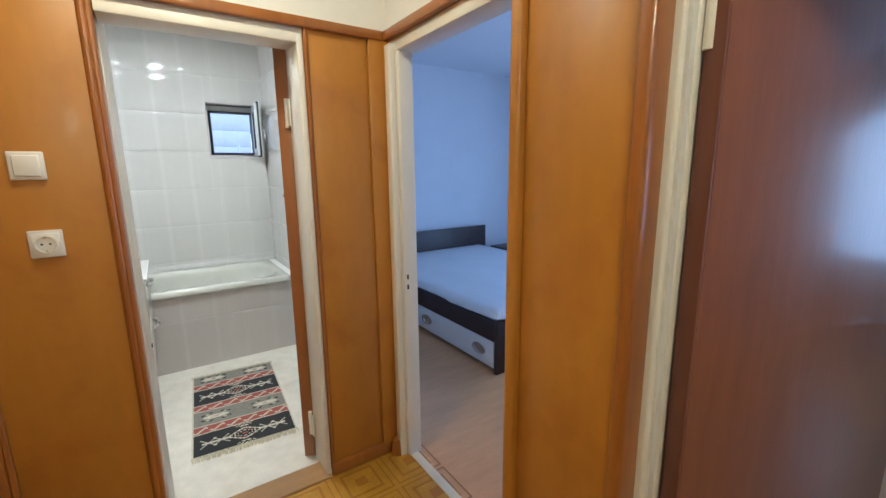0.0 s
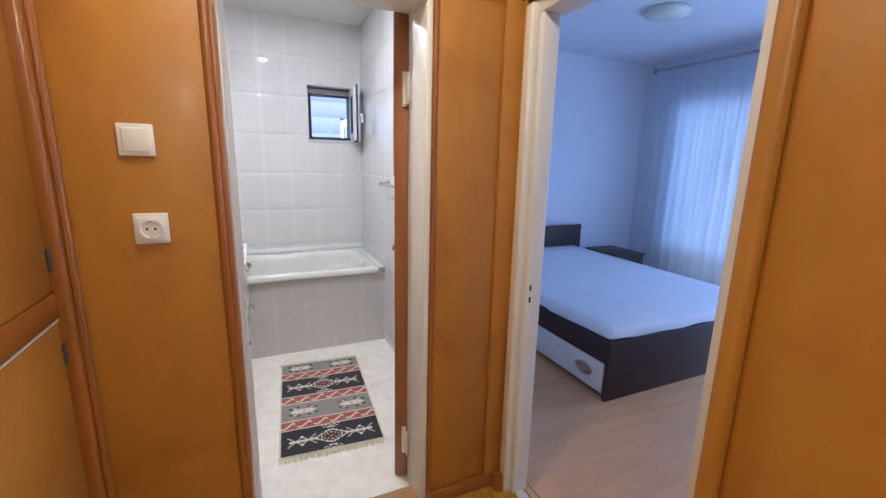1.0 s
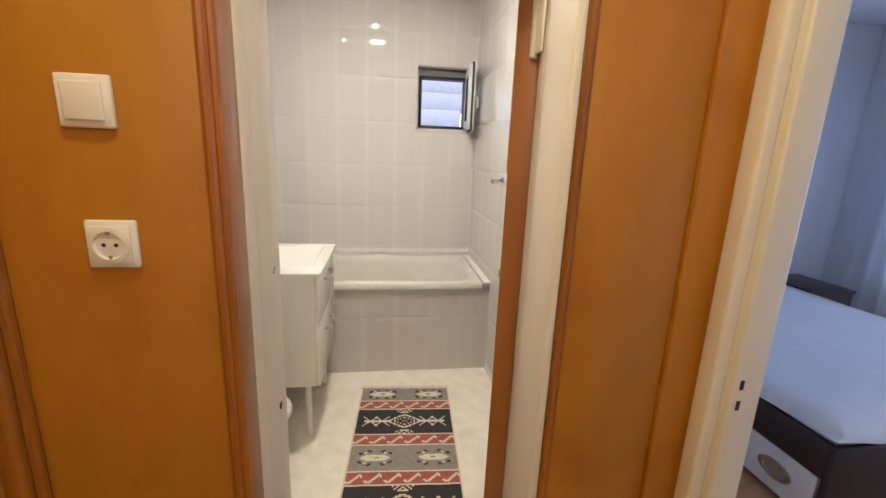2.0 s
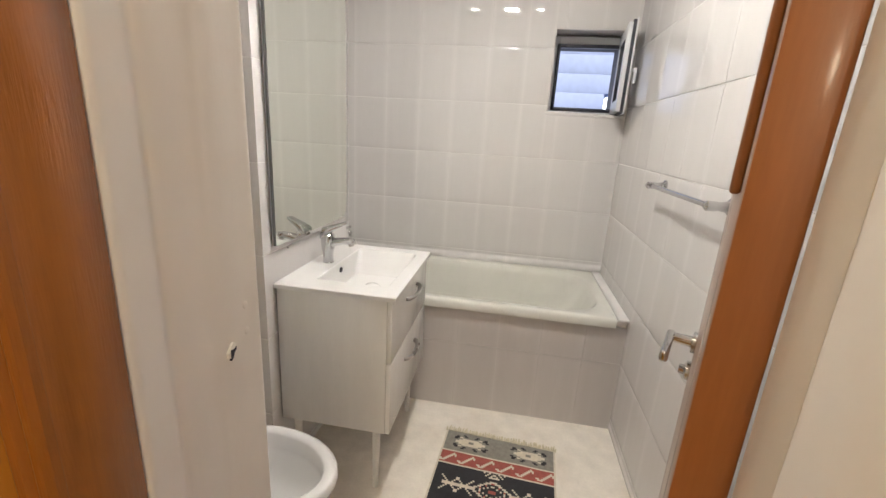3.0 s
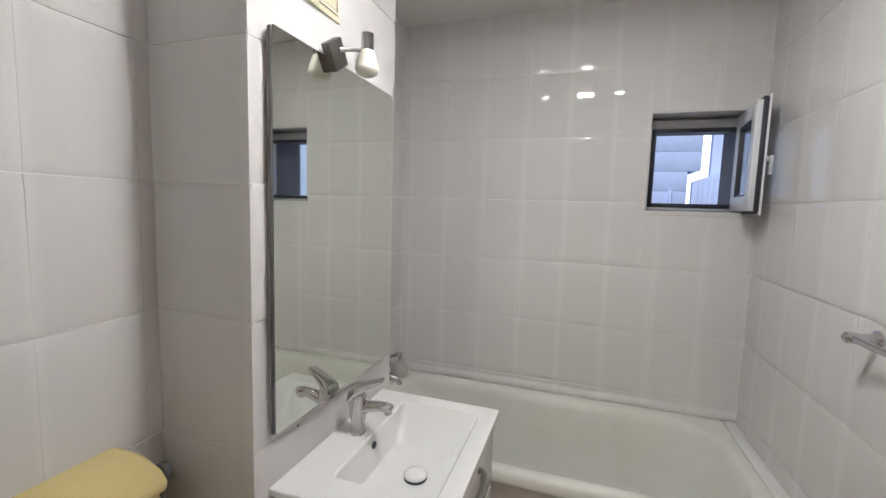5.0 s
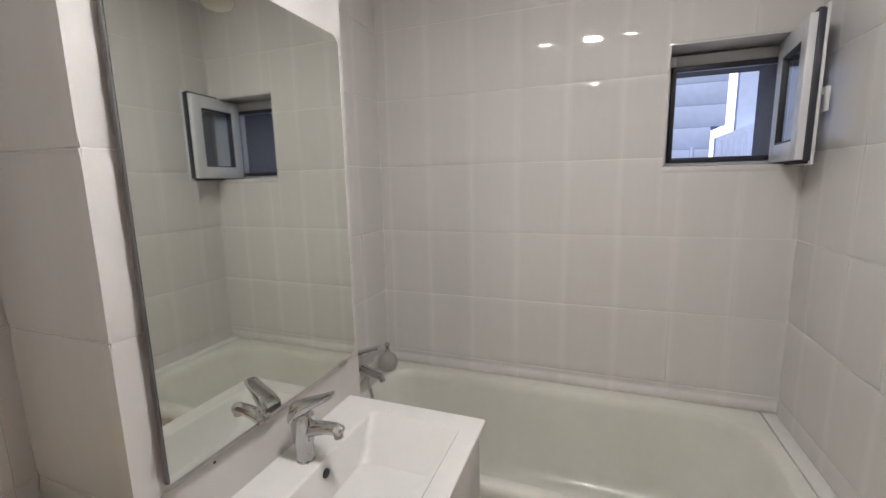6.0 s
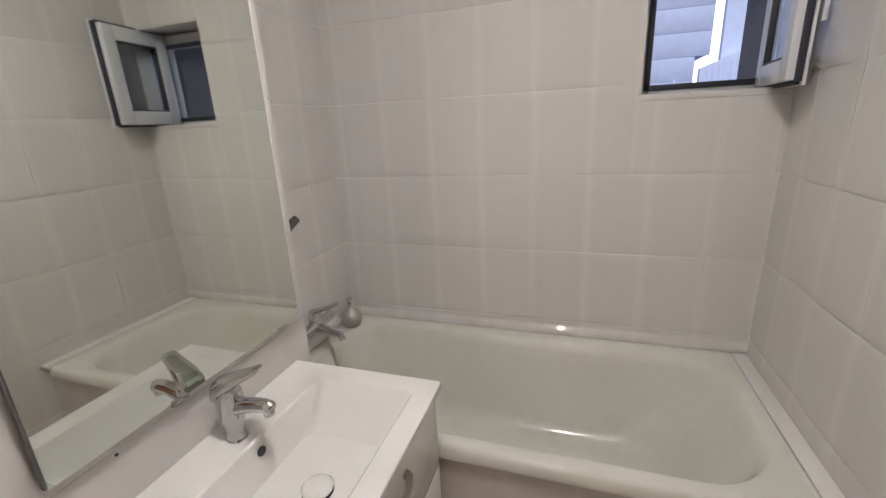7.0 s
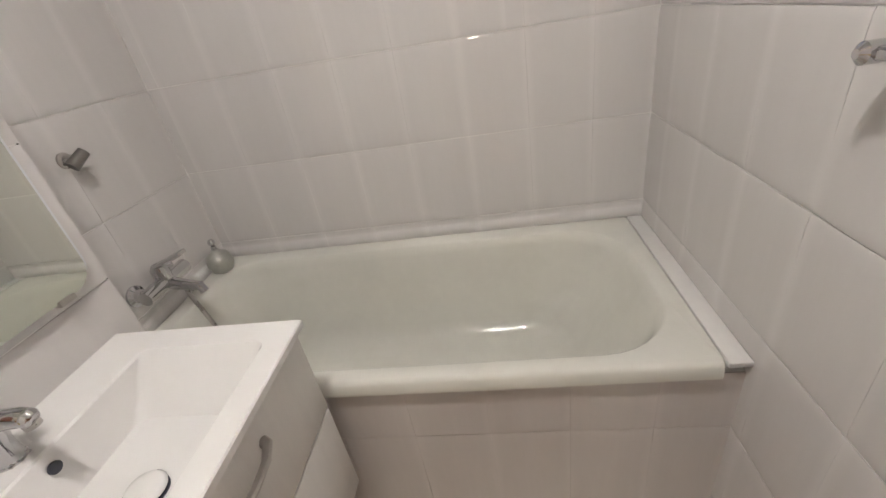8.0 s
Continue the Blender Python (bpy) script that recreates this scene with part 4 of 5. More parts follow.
def raised(bm, lean):
    """Swing a mesh built flat over the bowl up about the hinge."""
    bmesh.ops.transform(bm, verts=bm.verts, matrix=Matrix.Translation((-0.020, 0, 0.447)) @ Matrix.Rotation(radians(-lean), 4, "Y") @ Matrix.Translation((0.062, 0, -0.415)))
    return bm


bm = bmesh.new()
loft(bm, [egg(0.125, 0.190, 0.208, 0.150, 0.411, sq=0.5), egg(0.125, 0.198, 0.216, 0.158, 0.416, sq=0.5), egg(0.125, 0.196, 0.214, 0.156, 0.428, sq=0.5), egg(0.125, 0.184, 0.200, 0.145, 0.436, sq=0.5),
          egg(0.124, 0.135, 0.162, 0.114, 0.434), egg(0.124, 0.127, 0.153, 0.107, 0.424), egg(0.124, 0.129, 0.155, 0.109, 0.411)], False, False)
rows = [v for v in bm.verts]
nring = 32
for i in range(nring):
    bm.faces.new((rows[i], rows[(i + 1) % nring], rows[6 * nring + (i + 1) % nring], rows[6 * nring + i]))
seat = part("seat", raised(bm, 92), SEATPLASTIC, toilet, "white plastic seat ring standing up", smooth=50)
for a in (38, -38, 128, -128):
    c, s_ = math.cos(radians(a)), math.sin(radians(a))
    cx, cy = 0.13 + (0.185 if c > 0 else 0.15) * c, TC + 0.126 * s_
    bm = bmesh.new()
    box(bm, -0.024, 0.024, -0.011, 0.011, 0.400, 0.414, 0.005, 3)
    bmesh.ops.transform(bm, verts=bm.verts, matrix=Matrix.Translation((cx, cy, 0)) @ Matrix.Rotation(radians(a + 90 if abs(a) > 90 else a), 4, "Z"))
    part("bumper", raised(bm, 92), SEATPLASTIC, seat)
bm = bmesh.new()
loft(bm, [egg(0.125, 0.194, 0.212, 0.154, 0.440, sq=0.5), egg(0.125, 0.198, 0.217, 0.159, 0.446, sq=0.5), egg(0.125, 0.194, 0.212, 0.154, 0.456, sq=0.5), egg(0.125, 0.160, 0.178, 0.13, 0.464, sq=0.6), egg(0.125, 0.05, 0.08, 0.06, 0.467)])
part("lid", raised(bm, 93.2), SEATPLASTIC, toilet, "white plastic lid leaning on the cistern", smooth=50)
for dy in (-0.075, 0.075):
    bm = bmesh.new()
    tube(bm, [(-0.026, TC + dy - 0.03, 0.450), (-0.026, TC + dy + 0.03, 0.450)], 0.013, 14)
    part("hinge", bm, SEATPLASTIC, toilet)
part("hinge_bar", block(-0.046, -0.008, TC - 0.122, TC + 0.122, 0.430, 0.447, 0.006, 3), SEATPLASTIC, toilet)

cistern = thing("cistern", (XL, 0.655, 0.58), "mustard yellow plastic wall-mounted toilet cistern", "cistern")
bm = bmesh.new()


def front(x, y0, y1, z0, z1, r, bottom):
    """A rounded upright outline, narrower at its foot."""
    out = []
    for yy, zz, cy_, cz_ in ((y1, z1, -1, -1), (y0, z1, 1, -1), (y0 + bottom, z0, 1, 1), (y1 - bottom, z0, -1, 1)):
        out.append((yy, zz, cy_, cz_))
    pts = []
    for qd, (yy, zz, sy, sz) in enumerate(out):
        for kk in range(7):
            a = math.pi / 2 * (qd + kk / 6)
            pts.append((x, yy + sy * r + r * math.cos(a), zz + sz * r + r * math.sin(a)))
    return pts


CY0, CY1, CZ0, CZ1 = 0.432, 0.884, 0.560, 0.980
loft(bm, [front(XL, CY0, CY1, CZ0, CZ1 - 0.012, 0.05, 0.008), front(XL + 0.030, CY0, CY1, CZ0, CZ1 - 0.012, 0.05, 0.008), front(-0.205, CY0 + 0.001, CY1 - 0.001, CZ0 + 0.002, CZ1 - 0.02, 0.05, 0.010),
          front(-0.172, CY0 + 0.004, CY1 - 0.004, CZ0 + 0.006, 0.935, 0.05, 0.012), front(-0.156, CY0 + 0.012, CY1 - 0.012, CZ0 + 0.015, 0.925, 0.045, 0.014), front(-0.146, CY0 + 0.030, CY1 - 0.030, CZ0 + 0.035, 0.912, 0.035, 0.016)], False, True)
part("tank", bm, YELLOW, cistern, smooth=24)
bm = bmesh.new()
loft(bm, [front(XL + 0.002, CY0 - 0.004, CY1 + 0.004, 0.897, CZ1 + 0.004, 0.043, 0.0), front(XL + 0.060, CY0 - 0.004, CY1 + 0.004, 0.897, CZ1 + 0.004, 0.043, 0.0), front(-0.195, CY0 - 0.003, CY1 + 0.003, 0.902, CZ1 - 0.008, 0.034, 0.0),
          front(-0.165, CY0 - 0.001, CY1 + 0.001, 0.906, CZ1 - 0.028, 0.020, 0.0), front(-0.145, CY0 + 0.004, CY1 - 0.004, 0.908, 0.934, 0.012, 0.0), front(-0.140, CY0 + 0.010, CY1 - 0.010, 0.910, 0.924, 0.006, 0.0)], True, True)
part("cover", bm, YELLOW, cistern, smooth=50)
bm = bmesh.new()
spin(bm, [(0.012, 0.0), (0.012, 0.03), (0.024, 0.034), (0.024, 0.05), (0.014, 0.055)], (-0.215, CY1 - 0.004, 0.90), 14, "y")
tube(bm, [(-0.215, CY1 + 0.035, 0.90), (-0.235, CY1 + 0.05, 0.86), (-0.262, CY1 + 0.06, 0.80)], 0.010, 10)
part("valve", bm, EDGEGREY, cistern, "dark metal water valve")
boxing = thing("pipe_box", (-0.17, 0.56, 0.0), "low pale ledge hiding pipes behind the toilet", "pipe box")
part("side", block(XL + 0.001, -0.075, 0.145, PY0 - 0.001, 0.0, 0.315, 0.003), BEIGEBOX, boxing)
part("top", block(XL + 0.001, -0.068, 0.145, PY0 - 0.001, 0.316, 0.328, 0.003), WHITEPAINT, boxing)

# ---- ceiling lamp of the bathroom ----
LY = 1.12
bath_lamp = thing("ceiling_lamp", (0.62, LY, ZC), "lit bar lamp with three flat heads on the bathroom ceiling", "lamp")
part("bar", block(0.27, 0.93, LY - 0.022, LY + 0.022, ZC - 0.022, ZC - 0.001, 0.006), CHROME, bath_lamp)
for x, hw, hd in ((0.335, 0.034, 0.026), (0.65, 0.062, 0.055), (0.875, 0.034, 0.026)):
    head = part("head", block(x - hw, x + hw, LY - hd, LY + hd, ZC - 0.068, ZC - 0.042, 0.004), STEEL, bath_lamp)
    bm = bmesh.new()
    tube(bm, [(x, LY, ZC - 0.044), (x, LY, ZC - 0.020)], 0.008, 12)
    part("stem", bm, CHROME, head)
    strips = [(x - 0.052, x + 0.052, LY + d - 0.005, LY + d + 0.005) for d in (-0.040, 0.0, 0.040)] if hw > 0.05 else [(x + d - 0.004, x + d + 0.004, LY - 0.018, LY + 0.018) for d in (-0.022, 0.0, 0.022)]
    for a in strips:
        part("glow_strip", block(*a, ZC - 0.0695, ZC - 0.0682), BULB if hw > 0.05 else SIDEBULB, head, "slim glowing strip", smooth=0)

# ---- woven rug ----
def rug_colour(u, v, W, H):
    """The cell's colour: 0 charcoal, 1 grey, 2 red, 3 cream; bands across, stepped motifs."""
    bands = [(0, 26, "dark"), (26, 37, "red"), (37, 58, "grey"), (58, 69, "red"), (69, 95, "dark"), (95, 106, "red"), (106, 122, "grey")]
    for b0, b1, kind in bands:
        if b0 <= v < b1:
            break
    w, h, mid = v - b0, b1 - b0, (b1 - b0 - 1) / 2
    du, dv = abs(u - (W - 1) / 2), abs(w - mid)
    if u in (0, W - 1):
        return 3
    if kind == "red":
        if w in (0, h - 1):
            return 3
        if w in (1, h - 2):
            return 2
        p = u % 11
        hook = {2: (1, 2, 3), 3: (0, 1, 3, 4), 4: (4, 5), 5: (5, 6), 6: (6, 7, 9), 7: (7, 8, 9), 8: (8,)}
        return 3 if p in hook.get(w, ()) else 2
    if kind == "grey":
        for c in (W * 0.24, W * 0.76):
            e = abs(u - c)
            if e < 9 and dv < 2.6 and e + dv * 2 < 10 and not (e < 1.2 and dv < 1):
                return 3
            if e < 10 and 3.0 < dv < 4.2 and e > 5:
                return 3 if e < 7 else 0
            if 4.0 < dv < 6.5 and abs(e - 2.5 - (dv - 4)) < 1.0:
                return 0
            if 2 < dv < 5 and abs(e - 11 + dv * 0.6) < 0.9:
                return 0
        return 1
    if dv < 0.9 and 9 < du < 27:
        return 3
    for k0 in (15, 23):
        if abs(abs(du - k0) - dv) < 0.9 and dv < 4.6:
            return 3
    ring = du * 0.62 + dv
    if abs(ring - 7.0) < 0.7 or (abs(ring - 4.2) < 0.6 and int(du) % 2 == 0):
        return 3
    if ring < 1.8 or (5.2 < ring < 6.0 and int(du) % 3 == 0):
        return 2
    if dv > 10 and du < 6 and int(du + w) % 3 == 0:
        return 3
    if 8.5 < dv < 10 and du < 3:
        return 3
    return 0


W, H = 66, 122
RW, RL = 0.508, 0.945
rug = thing("rug", (0.822, 0.985, 0.0), "grey, charcoal and red woven kilim rug with cream fringes", "rug")
bm = bmesh.new()
grid = [[bm.verts.new(((u / W - 0.5) * RW, (v / H - 0.5) * RL, 0.008 + 0.002 * noise.noise((u * 0.12, v * 0.12, 3.0)))) for u in range(W + 1)] for v in range(H + 1)]
for v in range(H):
    for u in range(W):
        f = bm.faces.new((grid[v][u], grid[v][u + 1], grid[v + 1][u + 1], grid[v + 1][u]))
        f.material_index = rug_colour(u, v, W, H)
edge = bmesh.ops.extrude_edge_only(bm, edges=[e for e in bm.edges if e.is_boundary])
for vtx in [g for g in edge["geom"] if isinstance(g, bmesh.types.BMVert)]:
    vtx.co.z = 0.001
TURN_RUG = Matrix.Translation((0.822, 0.985, 0)) @ Matrix.Rotation(radians(-3.6), 4, "Z")
bmesh.ops.transform(bm, verts=bm.verts, matrix=TURN_RUG)
part("weave", bm, RUGCOLS, rug, smooth=0)
for sgn in (-1, 1):
    bm = bmesh.new()
    for u in range(64):
        x = (u / 63 - 0.5) * RW
        a = random.uniform(-0.006, 0.006)
        y = sgn * RL / 2
        L = random.uniform(0.026, 0.042) * sgn
        tube(bm, [(x, y, 0.007), (x + a * 0.5, y + L * 0.5, 0.006), (x + a, y + L, 0.003)], [0.0042, 0.0040, 0.0028], 5)
    bmesh.ops.transform(bm, verts=bm.verts, matrix=TURN_RUG)
    part("fringe", bm, FRINGE, rug, "cream knotted fringe")

# ---- bedroom: bed, bedside table, curtain, ceiling lamp ----
bed = thing("double_bed", (3.2, 1.45, 0.0), "dark wenge double bed with white drawers and a bare white mattress", "bed")
part("footboard", block(2.36, 3.98, 0.320, 0.345, 0.0, 0.385, 0.003), WENGE, bed)
part("side_board", block(2.362, 2.385, 0.346, 2.50, 0.235, 0.385, 0.003), WENGE, bed)
part("side_board", block(3.955, 3.978, 0.346, 2.50, 0.0, 0.385, 0.003), WENGE, bed)
for y0, y1 in ((0.36, 1.40), (1.41, 2.49)):
    d = part("drawer", block(2.366, 2.384, y0, y1, 0.035, 0.230, 0.003), BOARDWHITE, bed, "white drawer front")
    for yc in (y0 + 0.16, y1 - 0.16):
        bm = bmesh.new()
        rows = []
        for rr_, xx in ((1.0, 2.366), (1.0, 2.358), (0.72, 2.358), (0.66, 2.364)):
            rows.append([(xx, yc + 0.075 * rr_ * math.cos(a), 0.135 + 0.040 * rr_ * math.sin(a)) for a in (2 * math.pi * q / 24 for q in range(24))])
        loft(bm, rows)
        part("oval_handle", bm, STEEL, d, "oval metal recessed handle")
part("headboard", block(2.34, 4.07, 2.505, 2.545, 0.0, 0.695, 0.004), WENGE, bed)
bm = bmesh.new()
box(bm, 2.39, 3.95, 0.350, 2.50, 0.16, 0.455, 0.045, 4)
bmesh.ops.subdivide_edges(bm, edges=[e for e in bm.edges if e.calc_length() > 0.5], cuts=14, use_grid_fill=True)
for vtx in bm.verts:
    if vtx.co.z > 0.42:
        vtx.co.z += 0.010 * noise.noise(vtx.co * 3.0)
part("mattress", bm, SHEET, bed, "white mattress with a fitted sheet", smooth=60)
bm = bmesh.new()
sides = [(2.385, 0.345), (3.955, 0.345), (3.955, 2.50), (2.385, 2.50)]
loop = [(ax + (bx - ax) * k / 60, ay + (by - ay) * k / 60) for (ax, ay), (bx, by) in zip(sides, sides[1:] + sides[:1]) for k in range(60)]
hem = []
for out, z, wave in ((-0.050, 0.456, 0.0), (-0.012, 0.452, 0.0), (0.004, 0.436, 0.004), (0.012, 0.408, 0.008), (0.014, 0.392, 0.022)):
    hem.append([(3.17 + (x - 3.17) * (1 + out / 0.785) + wave * 0.6 * noise.noise((x * 5, y * 5, z)), 1.42 + (y - 1.42) * (1 + out / 1.078) + wave * 0.6 * noise.noise((y * 5, x * 5, z + 2)), z + wave * noise.noise((x * 4, y * 4, 7.0))) for x, y in loop])
loft(bm, hem, False, False)
part("sheet_edge", bm, SHEET, bed, "loose wavy edge of the sheet", smooth=70)
table = thing("bedside_table", (4.3, 2.2, 0.0), "dark wenge bedside table beside the bed", "bedside table")
part("top", block(4.10, 4.52, 1.94, 2.44, 0.40, 0.425, 0.003), WENGE, table)
for y in (1.95, 2.41):
    part("side", block(4.11, 4.51, y, y + 0.02, 0.0, 0.40, 0.002), WENGE, table)
part("drawer", block(4.112, 4.135, 1.972, 2.408, 0.20, 0.395, 0.003), WENGE, table)
rod = thing("curtain_rod", (4.90, 1.2, 2.49), "grey metal curtain rod with a round finial", "curtain rod")
bm = bmesh.new()
tube(bm, [(4.90, 2.40, 2.49), (4.90, -0.4, 2.46)], 0.012, 12)
part("pole", bm, STEEL, rod)
bm = bmesh.new()
spin(bm, [(0.013, 0.0), (0.028, 0.015), (0.030, 0.03), (0.018, 0.05)], (4.90, 2.40, 2.49), 16, "y")
part("finial", bm, STEEL, rod)
for y in (2.3, 0.9, -0.3):
    bm = bmesh.new()
    tube(bm, [(4.90, y, 2.488), (5.0, y, 2.488)], 0.008, 8)
    part("bracket", bm, STEEL, rod)
curtain = thing("sheer_curtain", (4.90, 1.2, 0.03), "pale sheer floor-length curtain hanging in soft folds", "curtain")
bm = bmesh.new()
NU, NV = 160, 10
sheet = []
for v in range(NV + 1):
    z = 0.04 + (2.455 - 0.04) * v / NV
    row = []
    for u in range(NU + 1):
        y = 2.36 - 1.80 * u / NU
        amp = 0.030 * (0.55 + 0.45 * noise.noise((u * 0.03, 0.0, 1.0))) * (1.0 - 0.35 * v / NV)
        row.append(bm.verts.new((4.905 + amp * math.sin(u * 0.55 + 0.8 * noise.noise((u * 0.05, v * 0.1, 0))), y, z - 0.01 * v / NV * (u / NU) * 3)))
    sheet.append(row)
for v in range(NV):
    for u in range(NU):
        bm.faces.new((sheet[v][u], sheet[v][u + 1], sheet[v + 1][u + 1], sheet[v + 1][u]))
part("cloth", bm, CURTAIN, curtain, smooth=80)
window_2 = thing("window_2", (5.08, 1.25, 0.12), "tall white window behind the curtain", "window", kind="structure")
for a in ((-0.7, -0.63), (1.93, 2.0), (0.615, 0.685)):
    part("frame_side", block(5.06, 5.12, a[0], a[1], 0.12, 2.08, 0.004), PVC, window_2)
for a in ((0.12, 0.19), (2.01, 2.08)):
    part("frame_rail", block(5.06, 5.12, -0.63, 1.93, a[0], a[1], 0.004), PVC, window_2)
window_3 = thing("window_3", (4.68, -3.5, 0.8), "white window of the far room", "window", kind="structure")
for a in ((-4.15, -4.08), (-2.92, -2.85), (-3.535, -3.465)):
    part("frame_side", block(4.66, 4.72, a[0], a[1], 0.8, 2.1, 0.004), PVC, window_3)
bm = bmesh.new()
spin(bm, [(0.16, 0.0), (0.17, -0.015), (0.16, -0.04), (0.10, -0.065), (0.02, -0.072)], (3.55, 1.22, 2.60), 28)
plafond = thing("ceiling_lamp", (3.55, 1.22, 2.60), "round unlit flush ceiling lamp in the bedroom", "lamp")
part("shade", bm, FROSTED, plafond, smooth=60)

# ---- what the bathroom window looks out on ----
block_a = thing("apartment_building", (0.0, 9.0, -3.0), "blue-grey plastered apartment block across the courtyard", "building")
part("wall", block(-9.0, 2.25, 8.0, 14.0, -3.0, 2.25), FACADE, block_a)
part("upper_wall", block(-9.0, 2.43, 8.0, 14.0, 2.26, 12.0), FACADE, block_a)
part("downpipe", block(1.985, 2.025, 7.92, 8.0, -3.0, 1.95), FACADE2, block_a)
for z in (-0.2, 2.9, 5.9):
    for x in (-1.2, -4.2, 0.9):
        w_ = part("window", block(x, x + 1.0, 7.96, 8.0, z + 0.2, z + 1.5, 0.01), PVC, block_a)
        part("pane", block(x + 0.08, x + 0.92, 7.95, 7.965, z + 0.28, z + 1.42), GLASS, w_)
block_b = thing("balcony_house", (4.0, 8.0, -3.0), "pale balcony with a slatted railing across the courtyard", "building")
bm = bmesh.new()
loft(bm, [[(2.33, yy, -3.0), (16.0, yy, -3.0), (16.0, yy, 7.37), (2.33, yy, 2.08)] for yy in (8.0, 8.12)])
part("parapet", bm, FACADE2, block_b)
for i in range(10):
    x = 2.38 + i * 0.075
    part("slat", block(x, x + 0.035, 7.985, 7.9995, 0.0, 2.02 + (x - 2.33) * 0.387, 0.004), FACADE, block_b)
part("fin_wall", block(2.60, 16.0, 8.13, 8.25, 2.0, 9.0), FACADE2, block_b)
for z in [0.32 * k for k in range(-2, 16)]:
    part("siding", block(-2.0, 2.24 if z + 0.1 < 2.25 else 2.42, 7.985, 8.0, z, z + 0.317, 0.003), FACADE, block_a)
solo("backdrop_sky", block(-60, 60, 60, 60.2, -20, 60), SKYGLOW, "bright hazy white sky beyond the courtyard", "sky", "structure", smooth=0)

# ---- wall tiles: each a bevelled piece on its wall ----
TW, TH, GAP_U, GAP_V = 0.2065, 0.306, 0.0003, 0.0026
tile_meshes = {}


def tile_mesh(w, h, material, tag):
    """A cushioned tile: its face sags towards the lower and upper edges."""
    key = (round(w, 3), round(h, 3), tag)
    if key not in tile_meshes:
        x, y = key[0] / 2, key[1] / 2
        sag = [(min(i, y * 0.5), d * min(1.0, key[1] / 0.28) ** 2.5) for i, d in ((0.0, 0.0026), (0.004, 0.0019), (0.012, 0.0010), (0.028, 0.00033), (0.050, 0.0))]
        prof = [(-y, 0.0)] + [(-y + i, TK - d) for i, d in sag] + [(y - i, TK - d) for i, d in sag[::-1]] + [(y, 0.0)]
        n = len(prof)
        v = [(sx * x, py, pz) for sx in (-1, 1) for py, pz in prof]
        face = prof[1:-1]
        m = len(face)
        v += [(sx * x, py, pz) for sx in (-1, 1) for py, pz in face]
        f = [(0, n, n + 1, 1), (n - 2, 2 * n - 2, 2 * n - 1, n - 1), tuple(range(n)), tuple(range(2 * n - 1, n - 1, -1))]
        f += [(2 * n + i, 2 * n + m + i, 2 * n + m + i + 1, 2 * n + i + 1) for i in range(m - 1)]
        me = bpy.data.meshes.new("tile")
        me.from_pydata(v, [], f)
        me.polygons.foreach_set("use_smooth", [False] * 4 + [True] * (m - 1))
        me.materials.append(material)
        tile_meshes[key] = me
    return tile_meshes[key]


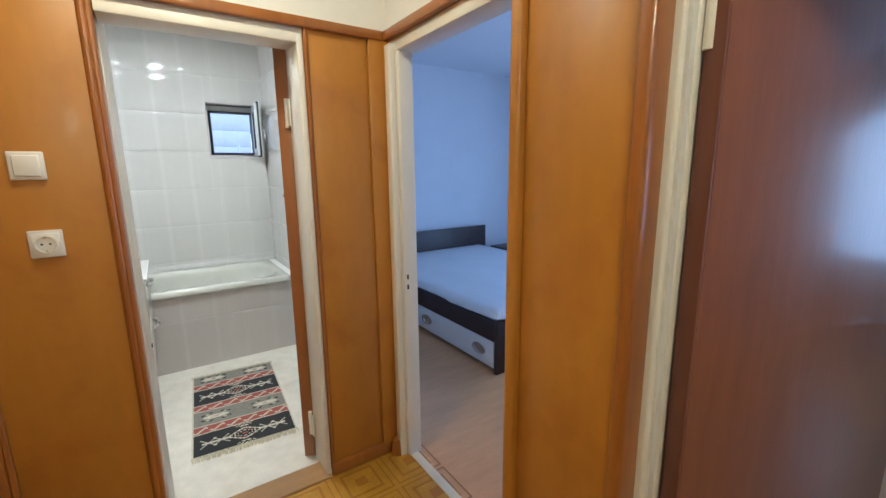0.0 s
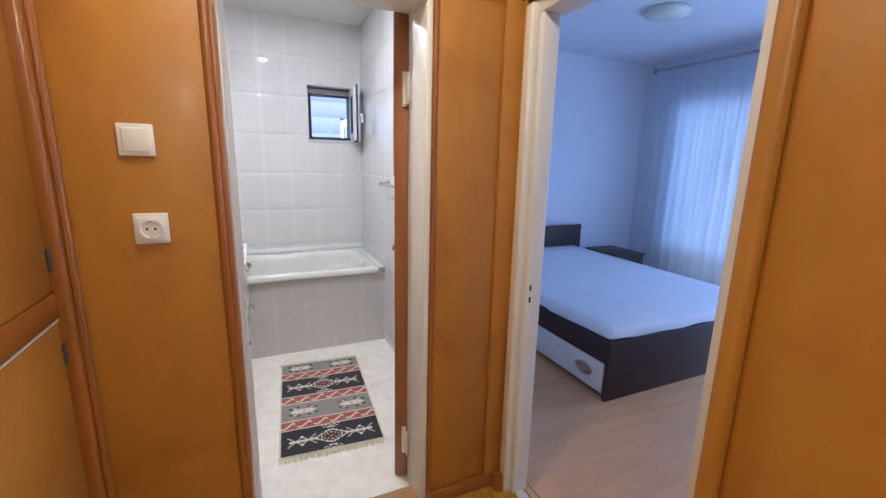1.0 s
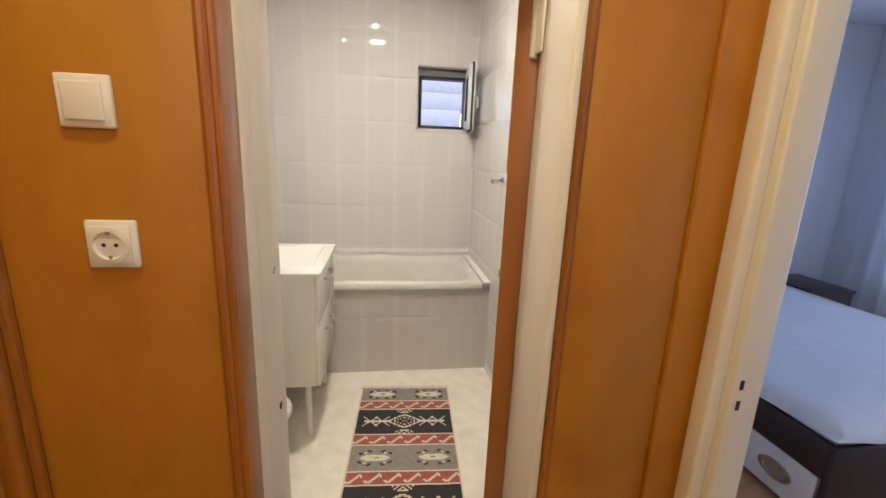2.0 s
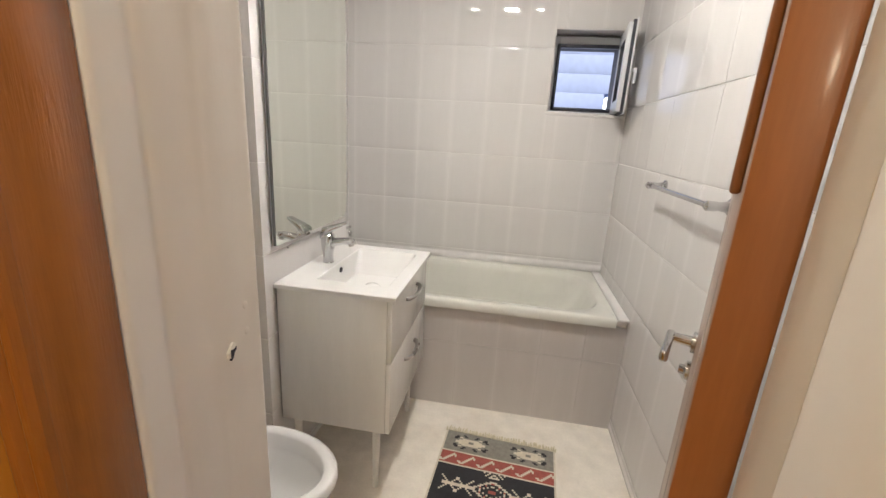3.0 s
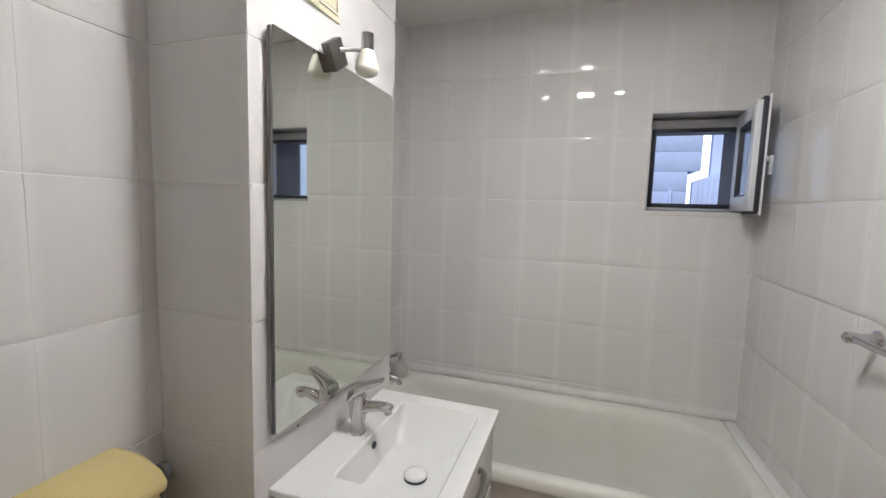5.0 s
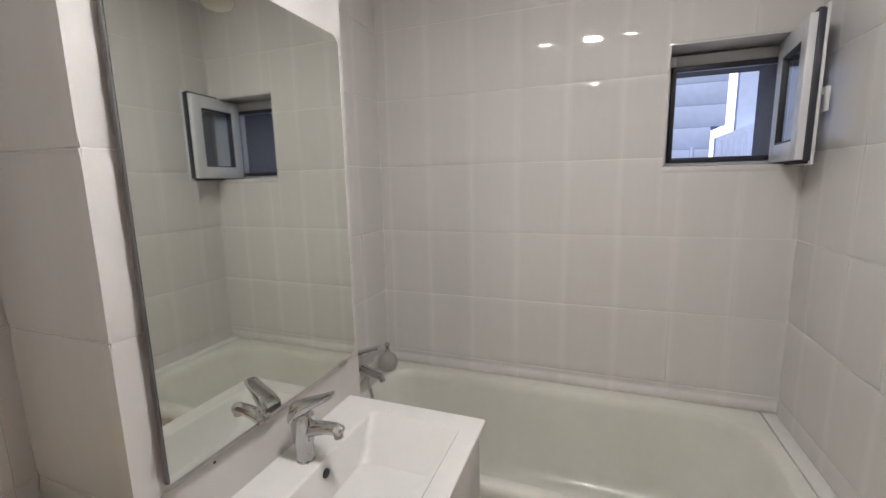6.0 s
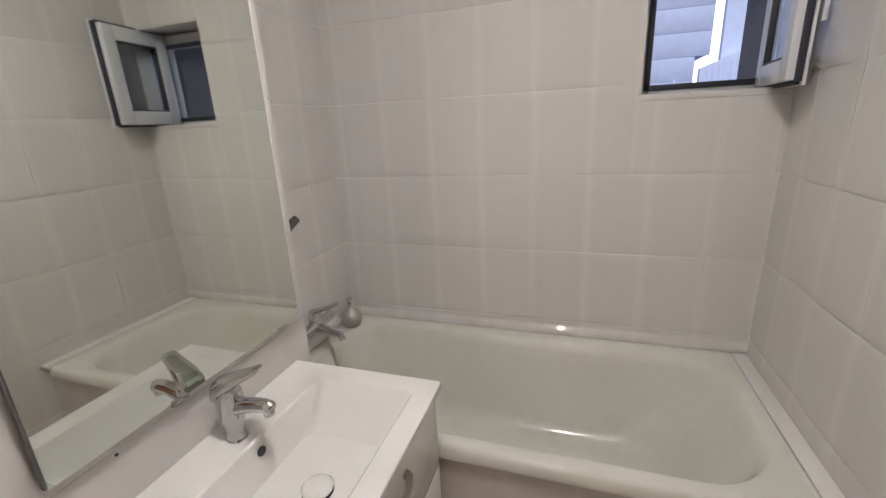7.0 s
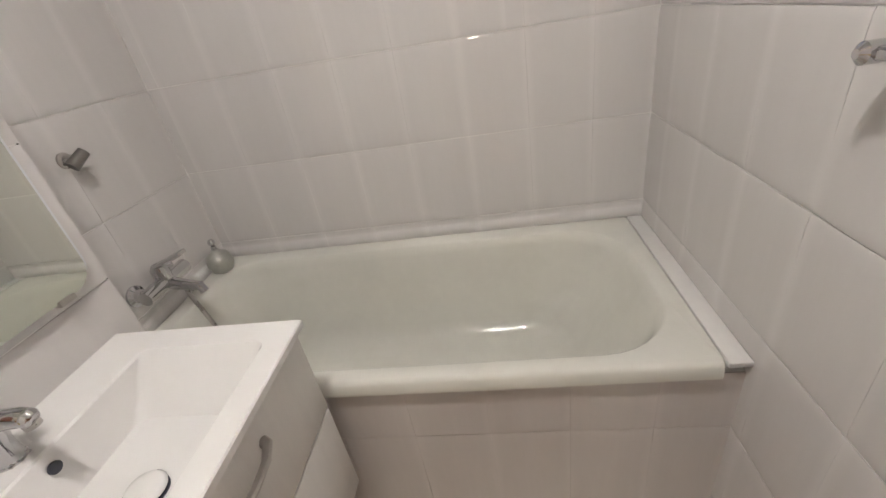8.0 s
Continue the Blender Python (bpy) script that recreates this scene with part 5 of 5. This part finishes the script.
def lay(wall, face, u_axis, n_axis, u0, u1, v0, v1, uj, vj, material, tag, hole=None, tw=TW, th=TH):
    """Tiles in a grid with joints through uj and vj, over u0..u1 and heights v0..v1 of the plane through face."""
    u_axis, n_axis = Vector(u_axis), Vector(n_axis)
    turn = Matrix((u_axis, Vector((0, 0, 1)), n_axis)).transposed().to_4x4()
    us, vs = [u0], [v0]
    x = uj + math.ceil((u0 - uj) / tw + 1e-6) * tw
    while x < u1 - 1e-4:
        us.append(x)
        x += tw
    z = vj + math.ceil((v0 - vj) / th + 1e-6) * th
    while z < v1 - 1e-4:
        vs.append(z)
        z += th
    us.append(u1), vs.append(v1)
    for a, b in zip(us, us[1:]):
        for c, d in zip(vs, vs[1:]):
            cells = [(a, b, c, d)]
            if hole:
                h0, h1, k0, k1 = hole
                if a < h1 and b > h0 and c < k1 and d > k0:
                    cells = [(a, min(b, h0), c, d), (max(a, h1), b, c, d), (max(a, h0), min(b, h1), c, min(d, k0)), (max(a, h0), min(b, h1), max(c, k1), d)]
            for p0, p1, q0, q1 in cells:
                w, h = p1 - p0 - GAP_U, q1 - q0 - GAP_V
                if w < 0.008 or h < 0.008:
                    continue
                ob = new("tile", tile_mesh(w, h, material, tag))
                ob.parent = wall
                tilt = pose(0, 0, 0, random.gauss(0, 0.16), random.gauss(0, 0.05), 0)
                at = Vector(face) + u_axis * ((p0 + p1) / 2) + Vector((0, 0, (q0 + q1) / 2)) - n_axis * (TK - random.uniform(0, 0.00015))
                ob.matrix_local = Matrix.Translation(at) @ turn @ tilt


ZJ = 0.972
lay(wall_back, (0, YB, 0), (1, 0, 0), (0, -1, 0), XL, XR, 0.56, ZC + 0.05, 0.590, ZJ, TILE, "wall", (WX0, WX1, WZ0, WZ1))
lay(wall_right, (XR, 0, 0), (0, 1, 0), (-1, 0, 0), 0.15, YB, -0.04, ZC + 0.05, 1.850, ZJ, TILE, "wall")
lay(shaft, (PX, 0, 0), (0, 1, 0), (1, 0, 0), PY0, PY1, -0.04, ZC + 0.05, PY0, ZJ - 0.012, TILE, "wall", None, 0.71)
lay(shaft, (0, PY0, 0), (1, 0, 0), (0, -1, 0), XL, PX, -0.04, ZC + 0.05, XL, ZJ - 0.012, TILE, "wall", None, 0.29)
lay(shaft, (0, PY1, 0), (1, 0, 0), (0, 1, 0), XL, PX, -0.04, ZC + 0.05, -0.03, ZJ, TILE, "wall")
lay(wall_left, (XL, 0, 0), (0, 1, 0), (1, 0, 0), 0.15, PY0, -0.04, ZC + 0.05, 0.735, ZJ - 0.012, TILE, "wall")
lay(wall_left, (XL, 0, 0), (0, 1, 0), (1, 0, 0), PY1, YB, 0.56, ZC + 0.05, 2.195, ZJ, TILE, "wall")
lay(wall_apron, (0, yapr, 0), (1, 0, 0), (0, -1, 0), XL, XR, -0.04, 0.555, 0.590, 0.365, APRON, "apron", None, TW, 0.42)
